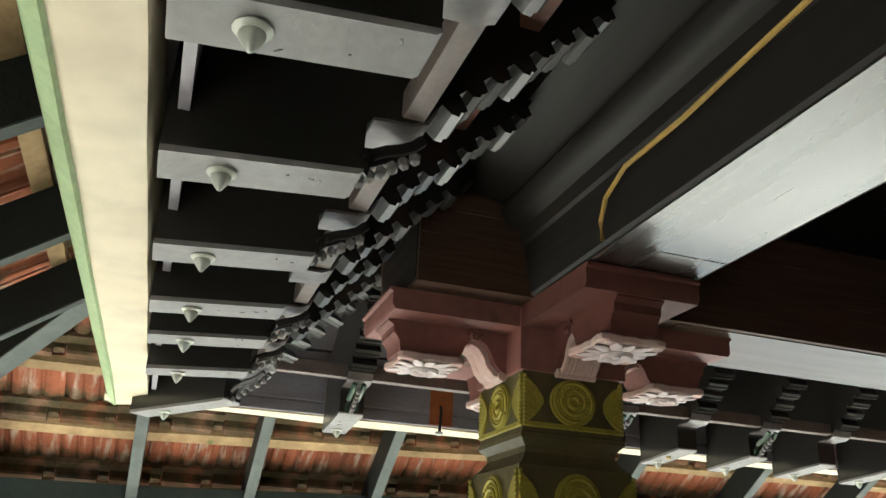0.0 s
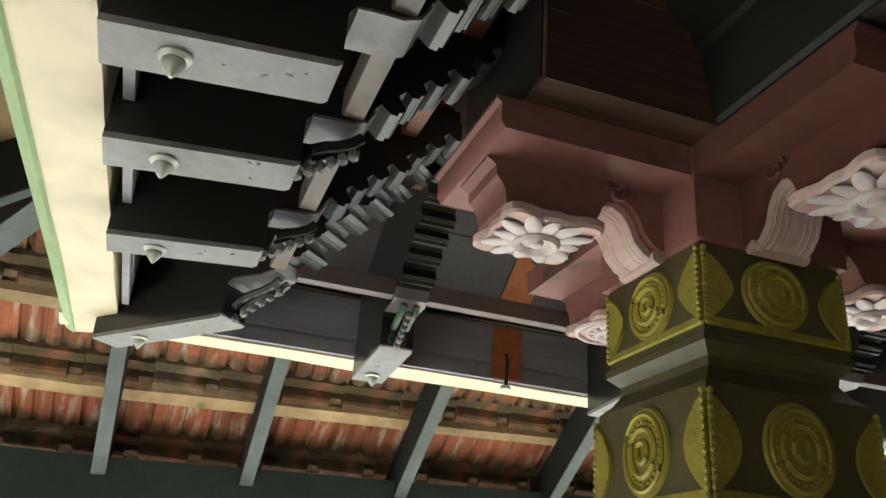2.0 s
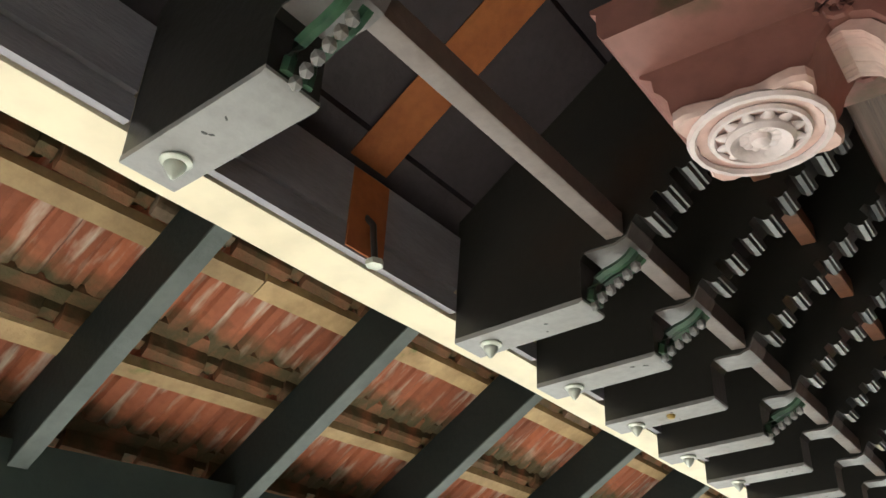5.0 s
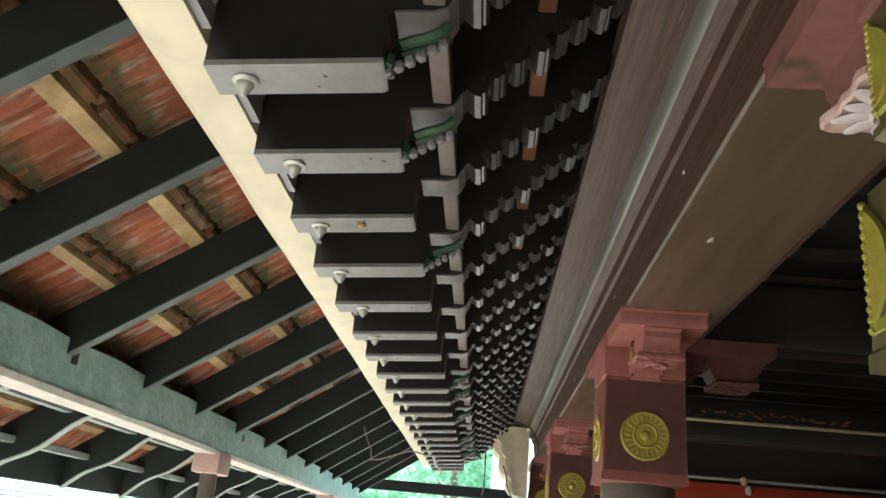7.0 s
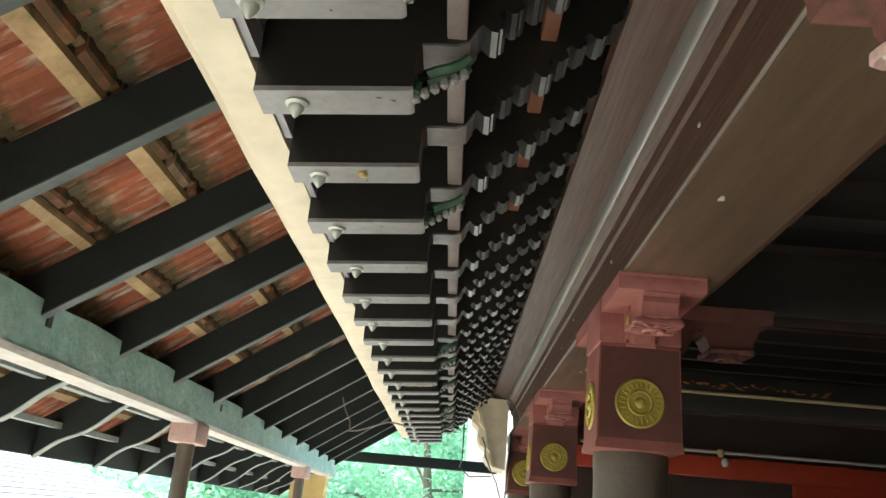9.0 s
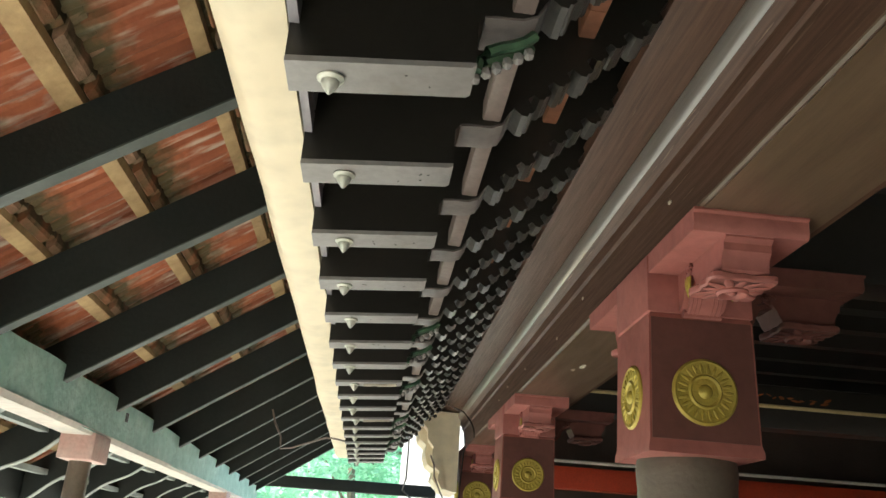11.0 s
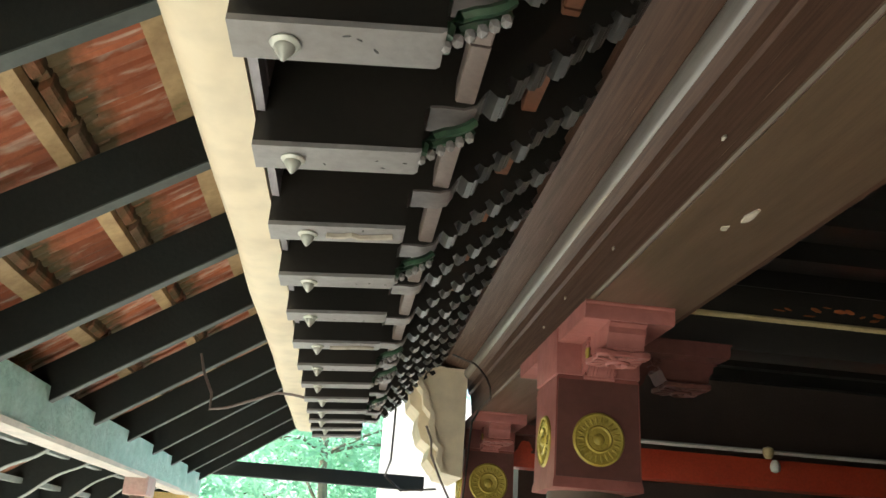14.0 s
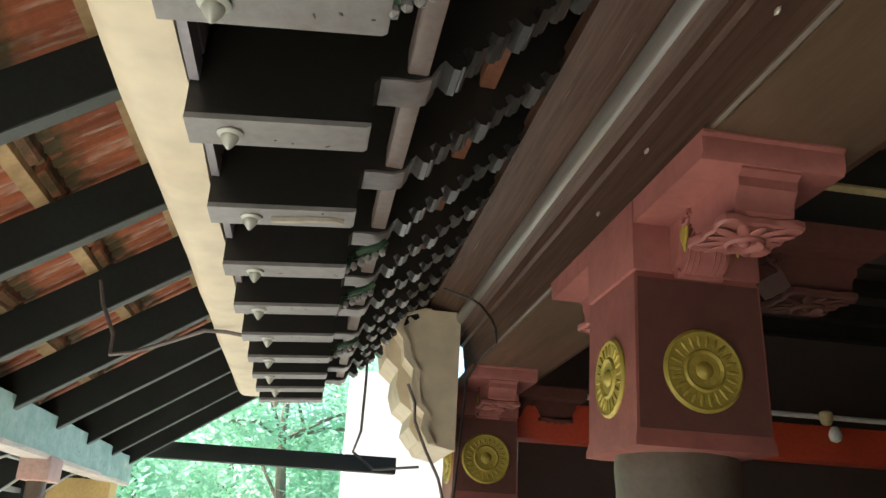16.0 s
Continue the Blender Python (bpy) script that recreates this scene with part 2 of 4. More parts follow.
def prism(profile, place, a, b, bm=None, steps=1, wobble=0.0):
    """A profile of (u, v) drawn out from w = a to w = b, laid into the world by place(u, v, w)."""
    bm = bm or bmesh.new()
    rings = []
    for k in range(steps + 1):
        w = a + (b - a) * k / steps
        off = [(wobble * noise.noise((w * 2.3, i * 0.7, 1.0)), wobble * noise.noise((w * 2.1, i * 0.9, 7.0))) if wobble else (0, 0) for i in range(len(profile))]
        rings.append([bm.verts.new(place(u + o[0], v + o[1], w)) for (u, v), o in zip(profile, off)])
    n = len(profile)
    for r, s in zip(rings, rings[1:]):
        for i in range(n):
            bm.faces.new((r[i], r[(i + 1) % n], s[(i + 1) % n], s[i]))
    bm.faces.new(rings[0])
    bm.faces.new(rings[-1][::-1])
    return bm


def lathe(profile, centre=(0, 0, 0), axis="z", seg=20, bm=None):
    """A profile of (radius, height) turned about an axis."""
    bm = bm or bmesh.new()
    c = Vector(centre)
    rings = []
    for r, h in profile:
        ring = []
        for k in range(seg):
            a = 2 * math.pi * k / seg
            p = {"z": (r * math.cos(a), r * math.sin(a), h), "y": (r * math.cos(a), h, r * math.sin(a)), "x": (h, r * math.cos(a), r * math.sin(a))}[axis]
            ring.append(bm.verts.new(c + Vector(p)))
        rings.append(ring)
    for r, s in zip(rings, rings[1:]):
        for k in range(seg):
            bm.faces.new((r[k], r[(k + 1) % seg], s[(k + 1) % seg], s[k]))
    bm.faces.new(rings[0])
    bm.faces.new(rings[-1][::-1])
    return bm


def tube(points, r, seg=6, bm=None, closed=False):
    """A round cord along points."""
    bm = bm or bmesh.new()
    pts = [Vector(p) for p in points]
    rings = []
    n = len(pts)
    for i, p in enumerate(pts):
        d = (pts[(i + 1) % n if closed else min(i + 1, n - 1)] - pts[(i - 1) % n if closed else max(i - 1, 0)]).normalized()
        u = d.cross(Vector((0, 0, 1)) if abs(d.z) < 0.9 else Vector((1, 0, 0))).normalized()
        w = d.cross(u)
        rings.append([bm.verts.new(p + r * (math.cos(2 * math.pi * k / seg) * u + math.sin(2 * math.pi * k / seg) * w)) for k in range(seg)])
    pairs = list(zip(rings, rings[1:])) + ([(rings[-1], rings[0])] if closed else [])
    for a, b in pairs:
        for k in range(seg):
            bm.faces.new((a[k], a[(k + 1) % seg], b[(k + 1) % seg], b[k]))
    if not closed:
        bm.faces.new(rings[0])
        bm.faces.new(rings[-1][::-1])
    return bm


def west(d, z, s):
    return (-d, s, z)


def south(d, z, s):
    return (s, -d, z)


def hip(d, z, s):
    return (-d + s * 0.7071, -d - s * 0.7071, z)


# ---- ground and floor ----
g = bmesh.new()
for x0, x1, y0, y1 in ((-400, 400, -400, 400),):
    g.faces.new([g.verts.new(p) for p in ((x0, y0, -0.16), (x1, y0, -0.16), (x1, y1, -0.16), (x0, y1, -0.16))])
tagged(obj("ground", g, SAND), "pale dry sandy courtyard ground", "ground", kind="structure")
tagged(obj("floor", box(-2.75, 9, -2.75, 13, -0.4, 0, 0.02), FLOOR), "worn grey cement floor of the covered walk", "floor", kind="structure")

# Raised dark floor, out of view, added to weaken the light bounced upwards.
tagged(obj("floor_hall", box(-0.32, 9, -0.32, 7.75, 0.002, 0.30, 0.02), REDOXIDE), "unseen dark red oxide hall floor, added to cut bounced light", "floor", kind="structure")

# ---- main roof shell ----
SLOPE, EAVE_X, EAVE_Z = 0.66, 2.15, 2.25


def roof_z(d):
    """Height of the walk roof's rafter tops, d metres outside the column line."""
    return EAVE_Z + SLOPE * (EAVE_X - d)


def sheet(points, thick=0.04):
    bm = bmesh.new()
    lo = [bm.verts.new(p) for p in points]
    up = [bm.verts.new((p[0], p[1], p[2] + thick)) for p in points]
    n = len(points)
    bm.faces.new(lo)
    bm.faces.new(up[::-1])
    for i in range(n):
        bm.faces.new((lo[i], lo[(i + 1) % n], up[(i + 1) % n], up[i]))
    return bm


def sag(d, s):
    """The old roof has settled towards its corner."""
    return -0.095 * min(max((1.7 - s) / 2.9, 0), 1) * min(max((d - 1.0) / 1.15, 0), 1.4)


def west_roof(d, z, s):
    return (-d, s, z + sag(d, s))


def south_roof(d, z, s):
    return (s, -d, z + sag(d, s))


def hip_roof(d, z, s):
    return (-d + s * 0.7071, -d - s * 0.7071, z + sag(d, -d))


zr, zt = roof_z(1.0) + 0.08, roof_z(-2.5) + 0.08
tagged(obj("roof_west", sheet([(-1, -1, zr), (2.5, 2.5, zt), (2.5, 7.9, zt), (-1, 7.9, zr)]), BLACK), "dark underside of the main roof", "roof", kind="structure")
tagged(obj("roof_south", sheet([(-1, -1, zr), (2.5, 2.5, zt), (9, 2.5, zt), (9, -1, zr)]), BLACK), "dark underside of the main roof", "roof", kind="structure")
tagged(obj("roof_inner", sheet([(2.5, 2.5, zt), (9, 2.5, zt), (9, 7.9, zt), (2.5, 7.9, zt)]), BLACK), "dark underside of the main roof", "roof", kind="structure")
# The hall's east and north walls are added so its inside stays dark.
tagged(obj("wall_east", box(5.6, 5.8, 0.3, 7.9, 0, 4.6), WALLP), "dark timber wall added to close the hall and keep it dark", "wall", kind="structure")
# Never in view: added to stop low light entering from the east.
tagged(obj("light_block_east", box(5.9, 6.1, -3.6, 0.3, 0, 3.4), WALLP), "unseen added dark wall blocking light from the east", "wall", kind="structure")
# Out of view; added so less light reaches the south faces.
tagged(obj("light_block_south", box(-9, 9, -5.4, -5.2, -0.16, 4.2), BLOCKWALL), "unseen added wall keeping southern light off the columns", "wall", kind="structure")
tagged(obj("wall_north", box(0.3, 9, 7.75, 7.95, 0, 4.9), WALLP), "dark timber wall added at the hall's end to keep it dark", "wall", kind="structure")

# ---- eave rafters ----
TAIL_IN, TAIL_OUT = 0.785, 1.075


def tail_z(d):
    """Underside of the tails, which fall a little outwards."""
    return 2.205 - (d - TAIL_IN) * 0.075


def rafter_profile(dmin, out=TAIL_OUT):
    top = lambda d: 2.36 + (1.19 - d) * 0.72
    pts = [(out, tail_z(out) + 0.006), (TAIL_IN, tail_z(TAIL_IN) + 0.006), (TAIL_IN, 2.285), (TAIL_IN - 0.012, 2.30)]
    # rounded tongue, then scallops climbing to the beam
    pts += [(0.755, 2.302), (0.715, 2.302), (0.692, 2.312), (0.680, 2.335)]
    n = 8
    a, b = Vector((0.672, 2.345)), Vector((0.355, 2.63))
    along = (b - a) / n
    low = Vector((along.y, -along.x)).normalized()
    if low.y > 0:
        low = -low
    for i in range(n):
        p = a + along * i
        deep = 0.020 if i % 3 else 0.030
        for f, h in ((0.05, 0.0), (0.10, 0.7), (0.25, 1.0), (0.40, 0.86), (0.46, 0.98), (0.62, 0.95), (0.70, 0.3), (0.74, 0.0)):
            q = p + along * f + low * deep * h
            pts.append((q.x, q.y))
    pts += [(0.34, 2.66), (-0.2, 3.02)]
    pts += [(-0.2, top(-0.2)), (out, top(out))]
    if dmin > -0.2:
        keep = [p for p in pts[:-2] if p[0] >= dmin]
        pts = keep + [(dmin, keep[-1][1] + 0.01), (dmin, top(dmin)), (out, top(out))]
    return pts


def eave_rafter(place, s, dmin, ornate, stud_d, seed=0, worn=False, out=TAIL_OUT):
    rnd = random.Random(seed)
    half = 0.043
    r = thing("eave_rafter", "scalloped black eave rafter with " + ("carved leaf scroll" if ornate else "plain rounded tongue") + " and grey nosing",
              "rafter", "eave rafters")
    prof = rafter_profile(dmin, out)
    part("body", prism(prof, place, s - half, s + half), BLACK, r)
    zi, zo = tail_z(TAIL_IN), tail_z(out)
    nos = [(out, zo + 0.006), (TAIL_IN - 0.001, zi + 0.006), (TAIL_IN - 0.001, zi + 0.001), (TAIL_IN + 0.006, zi - 0.004), (out, zo - 0.004)]
    part("nosing", prism(nos, place, s - half - 0.001, s + half + 0.001), GREYPAINT, r, "grey painted underside with chipped edges")
    c = Vector(place(stud_d, tail_z(stud_d) - 0.004, s))
    st = lathe([(0.021, 0.0), (0.022, -0.003), (0.019, -0.006), (0.0145, -0.007), (0.0150, -0.010), (0.0125, -0.016), (0.007, -0.024), (0.003, -0.029), (0.001, -0.030)], c, "z", 16)
    part("stud", st, STEEL, r, "pointed metal stud")
    bm = bmesh.new()
    for k in range(rnd.randint(2, 4)):
        u, w = rnd.uniform(TAIL_IN + 0.02, 0.96), rnd.uniform(-0.036, 0.036)
        p = Vector(place(u, tail_z(u) - 0.0045, s + w))
        bmesh.ops.create_icosphere(bm, subdivisions=1, radius=1.0, matrix=Matrix.Translation(p) @ Matrix.Rotation(rnd.uniform(0, 3), 4, "Z") @ Matrix.Diagonal((rnd.uniform(0.002, 0.008), rnd.uniform(0.0015, 0.003), 0.0008, 1)))
    part("paint_loss", bm, BLACK, r, "small dark chips in the grey paint")["kind"] = "stuff"
    tongue = [(0.776, 2.2985), (0.755, 2.3005), (0.716, 2.3005), (0.6915, 2.3105), (0.679, 2.3340)]
    if dmin < 0.65:
        part("tongue", prism(tongue + [(d - 0.0015, z - 0.0045) for d, z in tongue[::-1]], place, s - half - 0.0008, s + half + 0.0008), TONGUE, r, "rubbed grey brown rounded tongue")
    if worn:
        pts = [place(stud_d - 0.04 - 0.018 * i, tail_z(stud_d - 0.04 - 0.018 * i) - 0.006 + 0.002 * rnd.random(), s + 0.006 * rnd.uniform(-1, 1)) for i in range(9)]
        part("putty", tube(pts, 0.0085, 7), CHIP, r, "ragged run of filler")
    if ornate:
        bm = bmesh.new()
        # a leaping leaf scroll: thick stem with teeth
        stem = [(0.782, 2.215), (0.778, 2.235), (0.765, 2.252), (0.745, 2.262), (0.725, 2.268), (0.705, 2.278), (0.690, 2.292)]
        for w in (-0.016, 0.016):
            tube([place(u, v, s + w) for u, v in stem], 0.0095, 6, bm)
        part("finial", bm, GREENORN if place is west else BLACK, r, "dark carved leaf scroll")
        bm = bmesh.new()
        for i in range(6):
            u, v = 0.782 - 0.017 * i, 2.222 + 0.011 * i
            p = Vector(place(u, v - 0.010, s))
            bmesh.ops.create_icosphere(bm, subdivisions=1, radius=0.0105, matrix=Matrix.Translation(p) @ Matrix.Diagonal((1, 1, 1.2, 1)))
        part("teeth", bm, GREYPAINT, r, "pale worn teeth of the scroll")
    return r


WEST_S = [-0.376, 0.368, 0.672, 0.995, 1.335, 1.685, 2.052, 2.4, 2.757, 3.117, 3.472, 3.838, 4.18, 4.525, 4.89, 5.25, 5.61, 5.96, 6.3, 6.62, 6.93, 7.23]
WEST_ORN = {0, 1, 2, 4, 9, 10, 12, 15, 16, 18}
for i, s in enumerate(WEST_S):
    eave_rafter(west, s, max(-0.2, -s + 0.05), i in WEST_ORN, 1.0 + 0.008 * math.sin(i * 2.1), seed=i, worn=i in (11, 14), out=1.062 if i < 4 else TAIL_OUT)
SOUTH_S = [-0.352, 0.012, 0.285, 0.615, 0.965, 1.31, 1.66, 2.01, 2.36, 2.71, 3.06]
for i, s in enumerate(SOUTH_S):
    eave_rafter(south, s, max(-0.2, -s + 0.05), i in (0, 1, 3, 4, 6), 0.975, seed=40 + i, out=1.06)
eave_rafter(hip, 0.0, -0.1, True, 0.99, seed=80)

lump = lathe([(0.010, 0.0), (0.011, -0.004), (0.008, -0.009), (0.002, -0.011)], west(0.905, tail_z(0.905) - 0.003, 0.985), "z", 9)
tagged(obj("putty_lump", lump, PVC_OCHRE), "small yellow lump of putty under a rafter tail", "putty")

# ---- fascia, ties and boards of the main eave ----
def south_fascia(d, z, s):
    """The southern fascia bows a little outwards along the walk."""
    return (s, -d - 0.006 - 0.032 * min(max((s + 1.1) / 2.2, 0), 1.2), z)


def fascia(name, place, a, b, label, lean=0.0):
    f = thing(name, label, "fascia beam")
    i = 1.078 - lean
    if place is west:
        part("board", prism([(i, 2.240), (1.130, 2.234), (1.160, 2.233), (1.180, 2.240), (1.196, 2.258), (1.203, 2.29), (1.206, 2.43), (i, 2.43)], place, a, b, steps=60, wobble=0.007), CREAM, f)
        return f
    part("board", prism([(i, 2.238), (1.150, 2.232), (1.172, 2.243), (1.190, 2.29), (1.192, 2.43), (i, 2.43)], place, a, b, steps=44, wobble=0.007), CREAM, f)
    part("outer_face", prism([(1.158, 2.224), (1.182, 2.238), (1.203, 2.285), (1.206, 2.426), (1.180, 2.426), (1.178, 2.30), (1.150, 2.245)], place, a, b, steps=44, wobble=0.0015), LIME, f, "pale green painted outer edge")
    return f


fascia("fascia_beam", west, -1.2, 7.45, "cream painted timber fascia with uneven edge under the eave")
fascia("fascia_beam", south_fascia, -1.195, 4.6, "cream and green painted timber fascia under the eave", 0.03)


def tie(place, d, z, a, b, label, h=0.022, w=0.018, m=VALA):
    """A tie in scarfed lengths, each set a hair off the last."""
    t = thing("tie_bar", label, "tie bar")
    cuts = [a]
    while cuts[-1] < b - 2.6:
        cuts.append(cuts[-1] + (1.72, 2.05, 1.86)[len(cuts) % 3])
    cuts.append(b)
    for k, (p, q) in enumerate(zip(cuts, cuts[1:])):
        o = 0.002 * (k % 2)
        part("length", prism([(d - w, z - h + o), (d - w + 0.004, z - h - 0.002 + o), (d + w - 0.003, z - h - 0.001 + o), (d + w, z - h + 0.003 + o), (d + w, z + h), (d - w, z + h)], place, p + 0.002, q - 0.002, steps=8, wobble=0.0012), m, t)
    return t


tie(west, 0.715, 2.335, -0.66, 7.4, "brown timber tie passing through the rafters")
tie(south, 0.715, 2.332, -0.66, 4.6, "brown timber tie passing through the rafters")
tie(west, 0.524, 2.555, -0.5, 7.4, "reddish timber tie passing through the rafters", m=RUSTTIE)
tie(south, 0.524, 2.552, -0.5, 4.6, "reddish timber tie passing through the rafters", m=RUSTTIE)


def boards(name, place, a, b, mitre):
    """Roof boards laid lengthwise on the rafters; the far ends are mitred at the hip."""
    bm = bmesh.new()
    n = 9
    top = lambda d: 2.36 + (1.19 - d) * 0.72
    for i in range(n):
        d0, d1 = 1.185 - i * 0.16, 1.185 - (i + 1) * 0.16 + 0.006
        lift = 0.004 * (i % 2)
        prism([(d0, top(d0) + 0.002 + lift), (d1, top(d1) + 0.002 + lift), (d1, top(d1) + 0.024 + lift), (d0, top(d0) + 0.024 + lift)], place, -max(d1, -0.1) if mitre else a, b, bm)
    return tagged(obj(name, bm, PLANK), "dark brown boarding over the eave rafters", "ceiling", kind="structure")


boards("ceiling_west", west, -1.1, 7.5, True)
boards("ceiling_south", south, -1.1, 4.7, True)


def ledger(place, stops, a, b, i=1.078):
    """Grey boards that close the gap between the rafter tails behind the fascia."""
    cuts = [a] + [x for s in stops for x in (s - 0.045, s + 0.045)] + [b]
    for p, q in zip(cuts[::2], cuts[1::2]):
        if q - p > 0.03:
            tagged(obj("eave_board", prism([(i - 0.002, 2.246), (i - 0.018, 2.246), (i - 0.018, 2.284), (i - 0.010, 2.287), (i - 0.010, 2.293), (i - 0.018, 2.296), (i - 0.022, 2.412), (i - 0.002, 2.425)], place, p, q), GREYBOARD), "grey weathered board behind the fascia", "board", "eave boards")


ledger(west, WEST_S, -0.93, 7.4)
ledger(south, SOUTH_S, -0.93, 3.6, 1.048)

top_line = lambda d: 2.36 + (1.19 - d) * 0.72
pp = thing("primer_patch", "orange primer brushed on boards beside a rafter", "paint patch")
part("strip", prism([(1.07, top_line(1.07) - 0.003), (0.42, top_line(0.42) - 0.003), (0.42, top_line(0.42) - 0.0005), (1.07, top_line(1.07) - 0.0005)], west, 0.0, 0.10, steps=12, wobble=0.0), PRIMER, pp)
part("board_coat", prism([(1.0595, 2.25), (1.0555, 2.25), (1.0545, 2.41), (1.0575, 2.41)], west, 0.0, 0.095), PRIMER, pp)
part("tie_coat", prism([(0.503, 2.529), (0.545, 2.529), (0.545, 2.581), (0.503, 2.581)], west, -0.34, 0.34), PRIMER, pp)
rnd = random.Random(21)
bm = bmesh.new()
for k in range(34):
    m = Matrix.Translation((-0.524 + rnd.uniform(-0.024, 0.024), rnd.uniform(-0.33, 0.33), 2.527 + rnd.uniform(-0.004, 0.002))) @ Matrix.Rotation(rnd.uniform(0, 3.1), 4, "Z") @ Matrix.Diagonal((rnd.uniform(0.004, 0.011), rnd.uniform(0.008, 0.026), rnd.uniform(0.002, 0.006), 1))
    bmesh.ops.create_icosphere(bm, subdivisions=1, radius=1.0, matrix=m)
part("flaking_rust", bm, RUSTFLAKE, pp, "rusty and ochre flakes on the tie")["kind"] = "stuff"
bolt = thing("bolt", "rusty bolt with a bright nut hanging from the eave board", "bolt")
part("shank", tube([(-1.058, 0.045, 2.325), (-1.035, 0.04, 2.30), (-1.012, 0.028, 2.215)], 0.006, 8), CABLE, bolt)
part("nut", lathe([(0.006, 0.0), (0.016, -0.002), (0.016, -0.012), (0.006, -0.016)], (-1.010, 0.026, 2.218), "z", 6), STEEL, bolt)

# ---- main beams ----
BEAM_Z = 2.358
BEAM = [(-0.22, BEAM_Z), (0.126, BEAM_Z), (0.133, BEAM_Z + 0.005), (0.150, 2.462), (0.162, 2.466), (0.168, 2.492), (0.182, 2.498), (0.198, 2.505), (0.213, 2.518), (0.219, 2.535), (0.215, 2.550), (0.205, 2.558),
        (0.222, 2.562), (0.262, 2.572), (0.300, 2.583), (0.342, 2.602), (0.350, 2.640), (-0.22, 2.640)]


def beam_z(z):
    """Tall fillets below the bead, a flatter cornice above it."""
    return BEAM_Z + (z - BEAM_Z) * 1.27 if z < 2.536 else 2.584 + (z - 2.536) * 0.78


BEAM = [(d, beam_z(z)) for d, z in BEAM]
bw = thing("main_beam", "long moulded brown timber beam with a rounded bead", "beam")
part("moulded_beam", prism(BEAM, west, -0.46, 7.1, steps=32, wobble=0.0015), BROWN, bw)
part("underside", box(-0.124, 0.20, 0.30, 7.09, BEAM_Z - 0.003, BEAM_Z + 0.002), BROWNPOLISH, bw, "smooth polished underside")
# The bead's highlight is a separate, paler strip.
part("bead", prism([(d, beam_z(z)) for d, z in ((0.1995, 2.5035), (0.208, 2.5085), (0.2165, 2.5165), (0.2225, 2.527), (0.2235, 2.537), (0.2205, 2.547), (0.214, 2.5535), (0.206, 2.545), (0.200, 2.52))], west, -0.455, 7.095, steps=32, wobble=0.0008), BEADWOOD, bw, "bead with its pale highlight painted in")
part("edge", prism([(0.1285, BEAM_Z - 0.001), (0.1345, BEAM_Z + 0.0035), (0.1355, BEAM_Z + 0.008), (0.134, BEAM_Z + 0.010), (0.131, BEAM_Z + 0.006), (0.1285, BEAM_Z + 0.003)], west, -0.455, 7.095, steps=32), EDGEWOOD, bw, "thin paler lower edge")
part("end_face", box(-0.118, 0.208, -0.4635, -0.4605, BEAM_Z + 0.008, 2.63), BROWNX, bw, "dark end face")
bs = thing("main_beam", "long moulded dark timber beam with a polished underside", "beam")
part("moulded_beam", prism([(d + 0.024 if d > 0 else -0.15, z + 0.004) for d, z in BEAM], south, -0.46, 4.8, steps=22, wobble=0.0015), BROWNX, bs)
for x0, x1 in ((0.515, 0.615), (0.620, 4.78)):
    part("underside", box(x0, x1, -0.146, 0.14, BEAM_Z + 0.0005, BEAM_Z + 0.006), POLISHED, bs, "polished reflecting underside")
part("end_face", box(-0.4635, -0.4605, -0.118, 0.208, BEAM_Z + 0.012, 2.63), BROWNX, bs, "dark end face")


# ---- columns ----
def ring(centre, axis, r, tubew, m, parent, name, seg=28, squash=1.0, turns=1.0, label=""):
    pts = []
    for k in range(seg):
        a = 2 * math.pi * k / seg * turns
        u, v = r * math.cos(a), r * squash * math.sin(a)
        pts.append(Vector(centre) + (Vector((0, u, v)) if axis == "x" else Vector((u, 0, v))))
    return tube(pts, tubew, 6, closed=turns == 1.0)


def medallion(parent, x, y, z, axis, sign, r=0.092):
    """A gilt rosette on the side of a column block."""
    prof = [(r, 0.0), (r, 0.004), (r * 0.93, 0.009), (r * 0.86, 0.006), (r * 0.52, 0.007), (r * 0.47, 0.012), (r * 0.40, 0.007), (r * 0.22, 0.007), (r * 0.16, 0.014), (0.004, 0.018)]
    prof = [(a, b * sign) for a, b in prof]
    bm = lathe(prof, (x, y, z), axis, 32)
    for k in range(22):
        a = 2 * math.pi * k / 22
        u, v = r * 0.70 * math.cos(a), r * 0.70 * math.sin(a)
        p = Vector((x, y, z)) + (Vector((sign * 0.007, u, v)) if axis == "x" else Vector((u, sign * 0.007, v)))
        turn = Matrix.Rotation(-a, 4, "Y") if axis == "y" else Matrix.Rotation(a, 4, "X")
        dia = (0.017, 0.004, 0.005, 1) if axis == "y" else (0.004, 0.017, 0.005, 1)
        bmesh.ops.create_icosphere(bm, subdivisions=1, radius=1.0, matrix=Matrix.Translation(p) @ turn @ Matrix.Diagonal(dia))
    return part("medallion", bm, GOLD, parent, "gilt round rosette")


